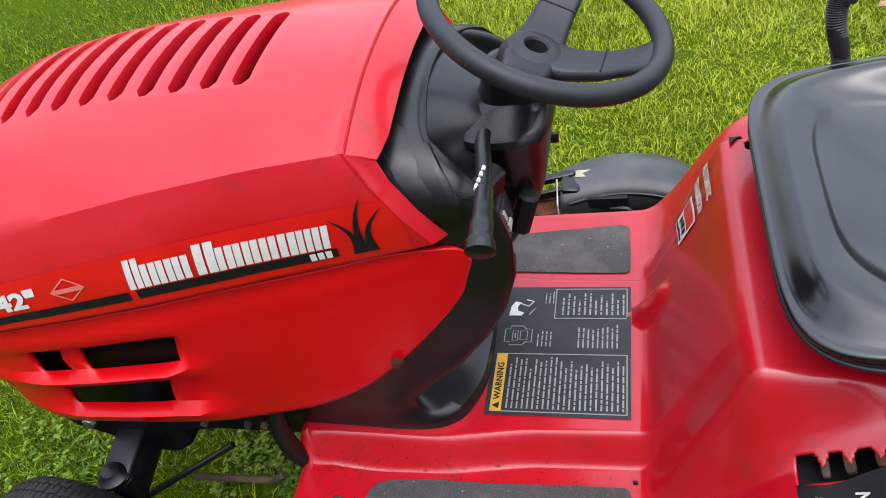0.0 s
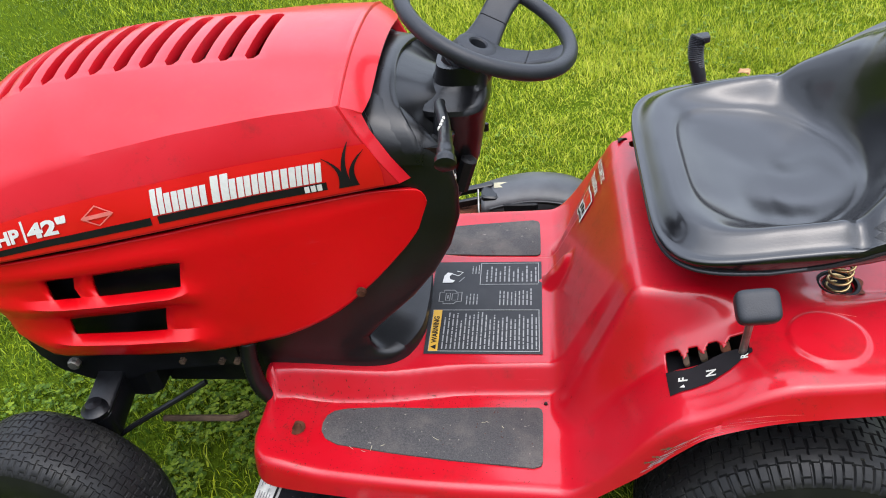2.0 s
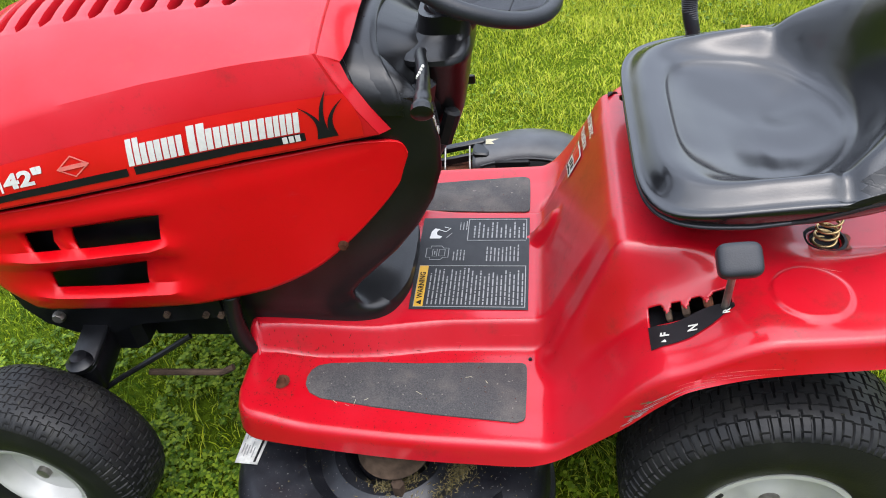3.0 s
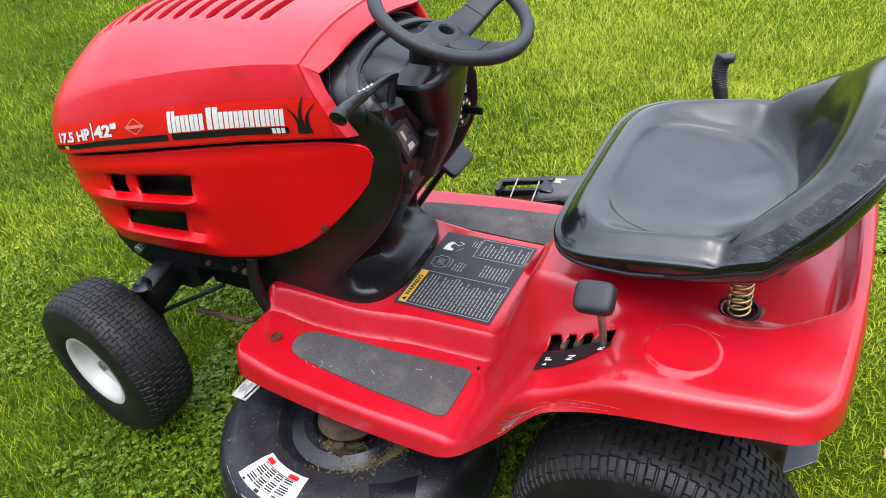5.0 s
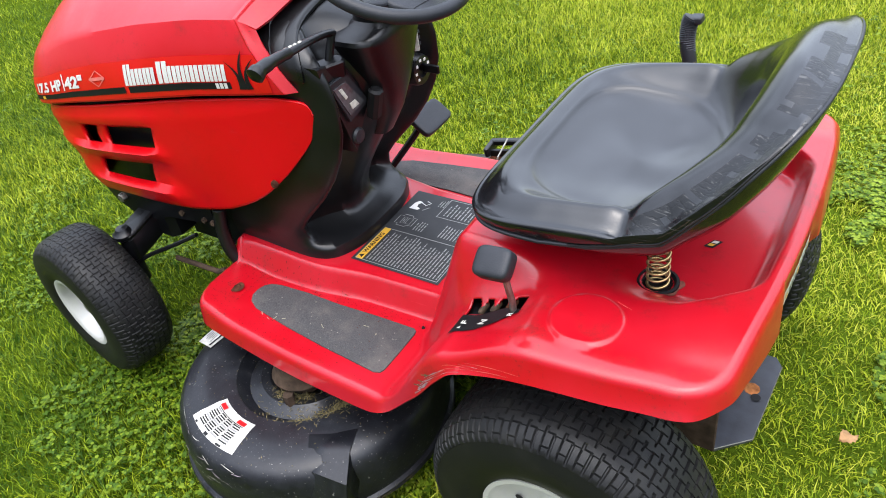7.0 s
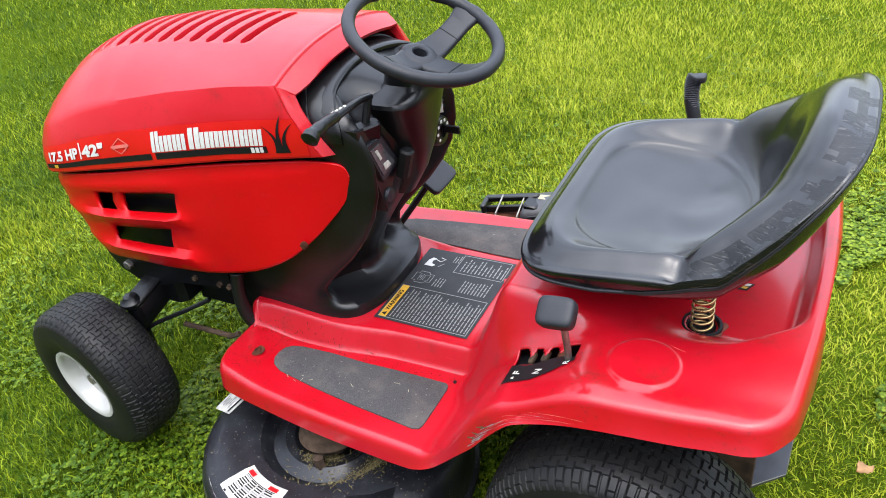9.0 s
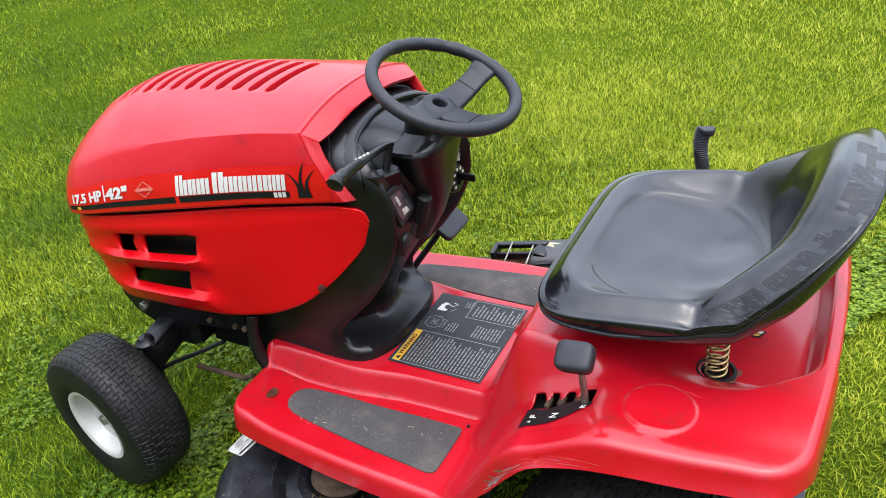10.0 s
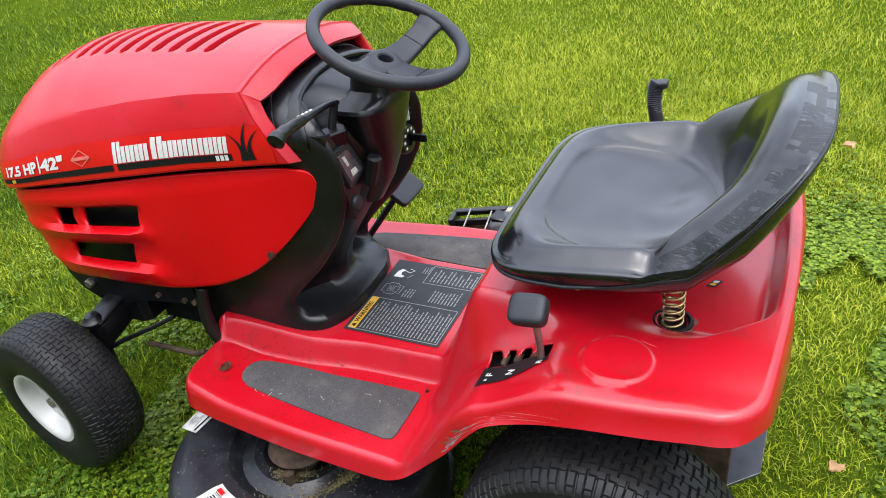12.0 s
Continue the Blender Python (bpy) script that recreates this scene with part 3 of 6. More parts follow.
decal = part("side_decal", flipped(on_side(-1.215, -0.568, 0.42, 0.97, 0.0012, 40, 3)), REDPRINT, hood, "glossy red decal strip with white lettering", sharp=80)
for a, b in ((-1.213, -0.887), (-0.877, -0.642)):
    part("black_stripe", flipped(on_side(a, b, 0.79, 0.89, 0.0022, 16, 1)), INK, decal)


def narrowed(text, size, wide):
    """Bold lettering of a given overall width."""
    v, f = lettering(text, size, 1.0, 0.045)
    k = wide / max(p[0] for p in v)
    return [(p[0] * k, p[1], p[2]) for p in v], f


part("lettering", side_print(narrowed("17.5 HP", 0.044, 0.108), -1.198, 0.73, 6.0, 0.0024), WHITE, decal, "white lettering")
part("lettering", side_print(narrowed("42\"", 0.044, 0.066), -1.076, 0.73, 6.0, 0.0024), WHITE, decal)
part("divider_bar", flipped(on_side(-1.085, -1.081, 0.47, 0.76, 0.0024, 1, 1)), WHITE, decal)
part("yellow_mark", flipped(on_side(-1.178, -1.166, 0.81, 0.88, 0.0030, 2, 1)), YELLOW, decal)


def make_brand_bars():
    """Upright white bars, a pair for each letter, where the maker's words stand."""
    x = -0.882
    widths = [0.020, 0.021, 0.021, 0.021, None, 0.027, 0.021, 0.020, 0.020, 0.010, 0.021, 0.017, 0.018]
    for k, w in enumerate(widths):
        if w is None:
            x += 0.006
            continue
        tall = 0.47 if k in (0, 5) else 0.54
        stem = 0.40 if w > 0.012 else 0.8
        for a in (0.0, 0.50) if w > 0.012 else (0.05,):
            rows = []
            for q in np.linspace(x + w * a, x + w * (a + stem), 3):
                rows.append([hood_side(hood_station(q + 0.012 * (0.775 - f), f), f, -1, 0.0024) for f in np.linspace(tall, 0.775, 5)])
            part("brand_bar", flipped(sheet(rows)), WHITE, decal)
        x += w * 0.86 + 0.0022
    for k in range(3):
        part("brand_bar", flipped(on_side(-0.672 + 0.0085 * k, -0.6655 + 0.0085 * k, 0.80, 0.88, 0.003, 2, 2)), WHITE, decal)


make_brand_bars()


def make_tuft():
    """Black grass-blade mark at the decal's rear end."""
    for x, lean, tall in ((-0.622, -0.022, 0.50), (-0.613, 0.006, 0.36), (-0.604, 0.017, 0.47)):
        rows = []
        for k in range(9):
            t = k / 8
            f = lerp(0.90, tall, t)
            c = x + lean * t ** 3 - 0.004 * math.sin(math.pi * t) * (1 if lean > 0 else -0.6)
            h = 0.0045 * (1 - t) ** 0.7 + 0.0004
            rows.append([hood_side(hood_station(c - h, f), f, -1, 0.0026), hood_side(hood_station(c + h, f), f, -1, 0.0026)])
        part("grass_mark", sheet(rows), INK, decal)


make_tuft()


def make_diamond():
    c, rows = (-0.962, 0.63), []
    for s in (1.0, 0.86):
        ring = []
        for t in range(5):
            a = t % 4
            dx, df = ((0.026, 0), (0, 0.13), (-0.026, 0), (0, -0.13))[a]
            x, f = c[0] + dx * s, c[1] + df * s
            ring.append(hood_side(hood_station(x, f), f, -1, 0.0024))
        rows.append(ring)
    part("diamond_mark", sheet(rows), PINK, decal)
    part("diamond_mark", flipped(on_side(c[0] - 0.022, c[0] + 0.022, 0.605, 0.655, 0.0026, 3, 1)), PINK, decal)


make_diamond()

# ---- dashboard ----
# Half sections by height, from the middle of the column out to the cheek and forward along it.
DASH = [
    (0.330, [(-0.563, 0), (-0.567, -0.07), (-0.584, -0.118), (-0.606, -0.140), (-0.636, -0.151), (-0.68, -0.155), (-0.74, -0.156), (-0.84, -0.155)]),
    (0.370, [(-0.560, 0), (-0.564, -0.07), (-0.582, -0.118), (-0.604, -0.141), (-0.636, -0.152), (-0.68, -0.156), (-0.74, -0.157), (-0.84, -0.156)]),
    (0.377, [(-0.562, 0), (-0.566, -0.069), (-0.584, -0.116), (-0.606, -0.139), (-0.636, -0.151), (-0.68, -0.156), (-0.74, -0.157), (-0.84, -0.157)]),
    (0.383, [(-0.576, 0), (-0.581, -0.062), (-0.600, -0.104), (-0.618, -0.132), (-0.636, -0.149), (-0.68, -0.156), (-0.74, -0.158), (-0.84, -0.158)]),
    (0.392, [(-0.600, 0), (-0.607, -0.045), (-0.632, -0.085), (-0.645, -0.120), (-0.640, -0.146), (-0.68, -0.156), (-0.74, -0.158), (-0.84, -0.159)]),
    (0.404, [(-0.612, 0), (-0.619, -0.038), (-0.650, -0.076), (-0.668, -0.112), (-0.644, -0.145), (-0.68, -0.157), (-0.74, -0.159), (-0.84, -0.160)]),
    (0.424, [(-0.612, 0), (-0.619, -0.036), (-0.648, -0.074), (-0.668, -0.112), (-0.642, -0.146), (-0.672, -0.159), (-0.74, -0.161), (-0.83, -0.162)]),
    (0.450, [(-0.604, 0), (-0.611, -0.035), (-0.636, -0.072), (-0.655, -0.112), (-0.622, -0.148), (-0.648, -0.158), (-0.72, -0.160), (-0.82, -0.161)]),
    (0.480, [(-0.588, 0), (-0.596, -0.035), (-0.620, -0.072), (-0.632, -0.114), (-0.594, -0.149), (-0.620, -0.160), (-0.70, -0.163), (-0.80, -0.164)]),
    (0.520, [(-0.562, 0), (-0.571, -0.036), (-0.598, -0.074), (-0.602, -0.116), (-0.556, -0.150), (-0.582, -0.162), (-0.68, -0.166), (-0.78, -0.168)]),
    (0.570, [(-0.528, 0), (-0.538, -0.038), (-0.566, -0.078), (-0.562, -0.120), (-0.518, -0.151), (-0.546, -0.163), (-0.65, -0.169), (-0.75, -0.171)]),
    (0.620, [(-0.498, 0), (-0.509, -0.040), (-0.534, -0.082), (-0.528, -0.124), (-0.490, -0.151), (-0.519, -0.163), (-0.63, -0.171), (-0.73, -0.173)]),
    (0.670, [(-0.472, 0), (-0.485, -0.042), (-0.512, -0.084), (-0.510, -0.126), (-0.474, -0.150), (-0.504, -0.162), (-0.61, -0.171), (-0.72, -0.173)]),
    (0.720, [(-0.455, 0), (-0.470, -0.044), (-0.503, -0.084), (-0.508, -0.126), (-0.472, -0.149), (-0.502, -0.162), (-0.60, -0.170), (-0.70, -0.172)]),
    (0.760, [(-0.448, 0), (-0.464, -0.045), (-0.506, -0.084), (-0.516, -0.122), (-0.482, -0.147), (-0.510, -0.161), (-0.60, -0.168), (-0.70, -0.170)]),
    (0.786, [(-0.448, 0), (-0.464, -0.045), (-0.513, -0.082), (-0.526, -0.118), (-0.494, -0.144), (-0.522, -0.165), (-0.60, -0.171), (-0.70, -0.172)]),
    (0.800, [(-0.462, 0), (-0.476, -0.044), (-0.522, -0.080), (-0.534, -0.114), (-0.506, -0.140), (-0.534, -0.160), (-0.60, -0.167), (-0.70, -0.168)]),
    (0.812, [(-0.492, 0), (-0.500, -0.042), (-0.534, -0.078), (-0.543, -0.108), (-0.520, -0.134), (-0.548, -0.154), (-0.60, -0.161), (-0.70, -0.162)]),
    (0.826, [(-0.530, 0), (-0.533, -0.040), (-0.548, -0.074), (-0.554, -0.100), (-0.540, -0.122), (-0.566, -0.143), (-0.61, -0.150), (-0.70, -0.152)]),
    (0.840, [(-0.556, 0), (-0.558, -0.036), (-0.566, -0.066), (-0.571, -0.088), (-0.568, -0.106), (-0.588, -0.124), (-0.62, -0.132), (-0.70, -0.134)]),
    (0.850, [(-0.585, 0), (-0.586, -0.03), (-0.592, -0.055), (-0.598, -0.070), (-0.603, -0.080), (-0.615, -0.090), (-0.64, -0.096), (-0.69, -0.098)]),
]


def make_dash():
    rows = []
    for z, half in DASH:
        left = bend([(x, y, z) for x, y in half], 6)
        rows.append([(p.x, p.y, z) for p in reversed(left)] + [(p.x, -p.y, z) for p in left[1:]])
    shape = capped(sheet(rows, True), len(rows[0]))
    return part("dashboard", flipped(shape), BLACK, mower, "black plastic dashboard with throttle and key switch", sharp=48)


dash = make_dash()
# throttle lever, its slot box and the window below it
ARCH = bend([(-0.516, -0.168, 0.768), (-0.516, -0.165, 0.790), (-0.530, -0.147, 0.818), (-0.550, -0.108, 0.838), (-0.560, -0.050, 0.850), (-0.563, 0.0, 0.853), (-0.560, 0.050, 0.850), (-0.550, 0.108, 0.838), (-0.530, 0.147, 0.818), (-0.516, 0.165, 0.790), (-0.516, 0.168, 0.768)], 6)
rows = []
for back, up in ((0.020, -0.016), (0.004, -0.011), (0.0, -0.007), (0.0, -0.003), (0.003, 0.0), (0.010, 0.002), (0.030, 0.003), (0.052, 0.004), (0.056, 0.012), (0.080, 0.014), (0.130, 0.014)):
    rows.append([(p.x - back, p.y * (1 + 0.12 * up / 0.016 * (abs(p.y) > 0.15) * 0.3), p.z + up * (1 - 0.6 * smooth(0.13, 0.168, abs(p.y)))) for p in ARCH])
part("cowl", flipped(sheet(rows)), BLACK, dash, "domed black cowl over the instrument face", sharp=32)
part("yellow_strip", block((-0.640, -0.085, 0.872), (0.004, 0.075, 0.006), 0.001), YELLOW, dash)


def shroud_ring(cx, rx, ry, z):
    return [(cx + rx * math.copysign(abs(math.cos(t)) ** 0.6, math.cos(t)), ry * math.copysign(abs(math.sin(t)) ** 0.65, math.sin(t)), z) for t in np.linspace(0, 2 * math.pi, 40, endpoint=False)]


shroud = [(-0.466, 0.040, 0.040, 0.846), (-0.470, 0.041, 0.042, 0.820), (-0.476, 0.045, 0.050, 0.813), (-0.483, 0.053, 0.078, 0.808), (-0.485, 0.056, 0.086, 0.803), (-0.485, 0.057, 0.088, 0.796), (-0.486, 0.054, 0.083, 0.786), (-0.490, 0.050, 0.066, 0.74), (-0.496, 0.046, 0.046, 0.69), (-0.508, 0.040, 0.030, 0.64), (-0.535, 0.036, 0.022, 0.59)]
part("column_shroud", flipped(capped(sheet([shroud_ring(*q) for q in shroud], True), 40)), BLACK, dash, "tapered black steering column shroud", sharp=38)


def yz_plate(name, quad, x0, x1, mat, parent, label=""):
    rows = [[(x, y * k + cy * (1 - k), z * k + cz * (1 - k)) for y, z in quad] for x, k, cy, cz in ((x0, 1.0, 0, 0), (x1 - 0.002, 1.0, 0, 0), (x1, 0.96, sum(q[0] for q in quad) / 4, sum(q[1] for q in quad) / 4))]
    return part(name, capped(sheet(rows, True), 4), mat, parent, label)


part("throttle_lever", joined(tube([(-0.500, -0.122, 0.770), (-0.494, -0.100, 0.826)], 0.0072, 10), tube(bend([(-0.494, -0.098, 0.825), (-0.490, -0.130, 0.834), (-0.480, -0.180, 0.843), (-0.473, -0.225, 0.848)], 5), 0.0078, 12, flat=0.75)), FRAME_BLACK, dash)
knob = part("throttle_knob", tube(bend([(-0.474, -0.220, 0.848), (-0.470, -0.255, 0.853), (-0.467, -0.288, 0.854), (-0.466, -0.303, 0.850)], 5), [0.0085] * 3 + [0.009] * 4 + [0.0105] * 4 + [0.013] * 3 + [0.0135, 0.008], 14), BLACK, dash, "black throttle knob with a worn white print", sharp=60)
for k in range(4):
    y = -0.186 - 0.0095 * k
    part("worn_print", tube([(-0.4785 + 0.09 * (y + 0.186), y, 0.8500 - 0.06 * (y + 0.186)), (-0.4785 + 0.09 * (y + 0.186), y - 0.006, 0.8503 - 0.06 * (y + 0.186))], 0.0020, 6), PALE, dash)
m = Matrix.Rotation(radians(-28), 4, "Z") @ Matrix.Rotation(radians(14), 4, "Y")
part("throttle_box", block((-0.500, -0.122, 0.770), (0.024, 0.056, 0.034), 0.005, m), BLACK, dash)
yz_plate("switch_panel", [(-0.160, 0.790), (-0.100, 0.778), (-0.046, 0.690), (-0.108, 0.606)], -0.53, -0.4905, BLACK, dash, "raised black switch panel")
yz_plate("window_frame", [(-0.148, 0.756), (-0.099, 0.756), (-0.056, 0.684), (-0.114, 0.672)], -0.50, -0.4840, BLACK_SOFT, dash)
yz_plate("window_glass", [(-0.139, 0.745), (-0.107, 0.745), (-0.070, 0.690), (-0.113, 0.684)], -0.49, -0.4825, plain("grey_window", (0.05, 0.05, 0.053), 0.12, vary=0.6, scale=50), dash, "small grey indicator window")
yz_plate("white_symbol", [(-0.109, 0.706), (-0.094, 0.706), (-0.086, 0.694), (-0.106, 0.693)], -0.485, -0.4813, PALE, dash)
yz_plate("white_symbol", [(-0.128, 0.739), (-0.120, 0.739), (-0.110, 0.718), (-0.116, 0.716)], -0.485, -0.4813, PALE, dash)
part("round_plug", lathe([(0.0001, 0.010), (0.012, 0.009), (0.015, 0.005), (0.015, -0.01)], 20, "x", (-0.494, -0.098, 0.636)), BLACK_SOFT, dash)
part("rocker_switch", block((-0.472, -0.058, 0.682), (0.024, 0.024, 0.060), 0.006, Matrix.Rotation(radians(18), 4, "Y")), INK, dash)
part("key_switch", lathe([(0.0001, 0.006), (0.013, 0.006), (0.014, 0.012), (0.027, 0.011), (0.030, 0.004), (0.031, -0.02)], 28, "x", (-0.488, 0.098, 0.668)), BLACK, dash)
for a in (20, 60, 100, 140, 180, 220):
    part("dial_print", block((-0.4762, 0.098 + 0.0205 * math.cos(radians(a)), 0.668 + 0.0205 * math.sin(radians(a))), (0.001, 0.006, 0.005)), WHITE, dash)
part("key", block((-0.462, 0.104, 0.670), (0.038, 0.006, 0.016), 0.002), FRAME_BLACK, dash)
tag = part("white_label", block((-0.466, 0.078, 0.746), (0.010, 0.022, 0.050), 0.001, Matrix.Rotation(radians(38), 4, "Z")), PALE, dash)
for k in range(4):
    part("print_bar", block((-0.4600, 0.0810, 0.729 + 0.011 * k), (0.004, 0.015, 0.005), 0.0, Matrix.Rotation(radians(38), 4, "Z")), INK, tag)

# ---- steering wheel ----
RIM_N = Vector((0.385, -0.06, 0.921)).normalized()
RIM_M = Matrix.Translation((-0.429, -0.003, 0.901)) @ Vector((0, 0, 1)).rotation_difference(RIM_N).to_matrix().to_4x4()


def make_steering():
    dish = -0.047
    wheel = part("steering_wheel", moved(lathe([(0.0001, dish - 0.022), (0.0115, dish - 0.022), (0.0125, dish + 0.008), (0.0145, dish + 0.0105), (0.022, dish + 0.0105), (0.031, dish + 0.006), (0.037, dish - 0.006), (0.038, dish - 0.022), (0.034, dish - 0.045), (0.030, dish - 0.07)], 28), RIM_M), BLACK_SOFT, mower, "dark grey three-spoke steering wheel")
    ring, rad = [], []
    for k in range(160):
        t = 2 * math.pi * k / 160
        ring.append((0.1255 * math.cos(t), 0.1255 * math.sin(t), 0.0))
        wave = 0.0008 * math.cos(k * math.pi / 4) if 1.0 < t < 3.0 else 0.0
        rad.append(0.0113 + wave)
    part("rim", moved(tube(ring, rad, 14, closed=True), RIM_M), BLACK_SOFT, wheel, sharp=80)
    for a in (-100, -8, 78):
        rows = []
        for r, w, h, z in ((0.016, 0.030, 0.012, dish), (0.035, 0.027, 0.012, dish), (0.055, 0.0245, 0.012, dish + 0.006), (0.075, 0.023, 0.0115, dish + 0.014), (0.098, 0.0225, 0.011, dish + 0.029), (0.112, 0.026, 0.010, -0.006), (0.1235, 0.032, 0.008, -0.002)):
            rows.append([(r, w * c, z + h * d) for c, d in ((-1, -0.2), (-0.95, 0.35), (-0.78, 0.62), (0.78, 0.62), (0.95, 0.35), (1, -0.2), (0.8, -0.8), (-0.8, -0.8))])
        part("spoke", moved(capped(sheet(rows, True), 8), RIM_M @ Matrix.Rotation(radians(a), 4, "Z")), BLACK_SOFT, wheel, bevel=0.002)
        seam = [(0.072, -0.0205, dish + 0.0190), (0.072, -0.016, dish + 0.0200), (0.072, 0.016, dish + 0.0200), (0.072, 0.0205, dish + 0.0190)]
        part("spoke_seam", moved(tube(seam, 0.0011, 5), RIM_M @ Matrix.Rotation(radians(a), 4, "Z")), INK, wheel)
    part("column_boot", tube([(-0.492, 0, 0.765), (-0.484, 0, 0.79), (-0.474, 0, 0.812), (-0.462, 0, 0.838)], [0.042, 0.041, 0.039, 0.037], 24), BLACK, wheel)


make_steering()

# ---- red foot deck and fenders, one moulding ----
FRONT_X, REAR_X = -0.822, 0.196


def knee(a, b, x, k=0.16):
    """From 0 at a to 1 at b, straight with tightly rounded ends."""
    f = min(1.0, max(0.0, (x - a) / (b - a)))
    m = 1 / (1 - k)
    if f < k:
        return m * f * f / (2 * k)
    if f > 1 - k:
        return 1 - m * (1 - f) ** 2 / (2 * k)
    return m * (f - k / 2)


def half_width(x):
    w = curve(x, [(-0.83, 0.300), (-0.80, 0.318), (-0.70, 0.333), (-0.52, 0.350), (-0.36, 0.356), (-0.30, 0.361), (-0.22, 0.368), (-0.14, 0.370), (-0.04, 0.366), (0.07, 0.358), (0.14, 0.350), (0.25, 0.344)])
    r = 0.032
    d = x - FRONT_X
    if d < r:
        w -= r - math.sqrt(max(0.0, r * r - (r - d) ** 2))
    r = 0.047
    d = REAR_X - x
    if d < r:
        w -= r - math.sqrt(max(0.0, r * r - (r - d) ** 2))
    return w


def body_top(x, y):
    a = abs(y)
    foot = 0.306 + 0.014 * smooth(-0.70, -0.80, x) + 0.004 * smooth(0.30, 0.36, a)
    tunnel = 0.352 + 0.012 * smooth(-0.60, -0.80, x)
    wide = table(x, [(-0.83, 0.165), (-0.62, 0.160), (-0.5, 0.142), (-0.3, 0.136)])
    low = lerp(tunnel, foot, knee(wide + 0.002, wide + 0.036, a, 0.28))
    late = 0.050 * smooth(0.20, 0.335, a)
    inner = knee(-0.345, -0.216, x - late, 0.20) if x < -0.05 else 1.0
    outer = 0.74 * smooth(-0.335, -0.165, x) + 0.26 * smooth(-0.20, -0.03, x)
    rise = lerp(inner, outer, smooth(0.20, 0.275, a))
    edge = 0.003 * math.exp(-((a - 0.345) / 0.022) ** 2)
    top = 0.558 + edge + 0.020 * smooth(-0.03, -0.15, x) * smooth(0.246, 0.210, a)
    # shallow tray below the seat, with a raised rear rim
    qx, qy = abs(x + 0.004) - 0.184 + 0.06, a - 0.190 + 0.06
    sd = math.hypot(max(qx, 0), max(qy, 0)) + min(max(qx, qy), 0) - 0.06
    # its long sides run out gently beside the springs
    soft = 0.030 * smooth(0.150, 0.090, abs(x - 0.02)) * smooth(0.10, 0.17, a)
    tray = smooth(0.010 + soft, -0.012 - 0.3 * soft, sd) * smooth(-0.05, 0.085, x)
    back = 0.022 * smooth(0.05, 0.16, x) * smooth(0.37, 0.22, a)
    top = top + back - tray * (0.018 + back)
    # raised disc on each fender
    d = math.hypot(x - 0.017, a - 0.287)
    top += 0.0045 * smooth(0.053, 0.046, d)
    z = lerp(low, top, rise)
    # round bump at the foot of the rise
    z += 0.026 * smooth(0.032, 0.010, math.hypot(x + 0.328, y - 0.066))
    return z


def body_low(x, y):
    a = abs(y)
    foot = 0.268 + 0.01 * smooth(-0.6, -0.8, x)
    arch = curve(x, [(-0.385, 0.268), (-0.355, 0.271), (-0.33, 0.281), (-0.305, 0.299), (-0.28, 0.324), (-0.25, 0.358), (-0.214, 0.400), (-0.18, 0.445), (-0.143, 0.484), (-0.10, 0.503), (-0.058, 0.513), (0.0, 0.519), (0.084, 0.522), (0.176, 0.526), (0.25, 0.526)])
    rear = lerp(0.526, 0.492, smooth(0.34, 0.14, a)) if x > 0.13 else 0.526
    return min(foot, arch) if x < -0.385 else min(arch, rear)


def gate_y(x):
    return -0.2915 - 0.05 * (x + 0.13) - 0.005 * math.sin((x + 0.185) * 60)


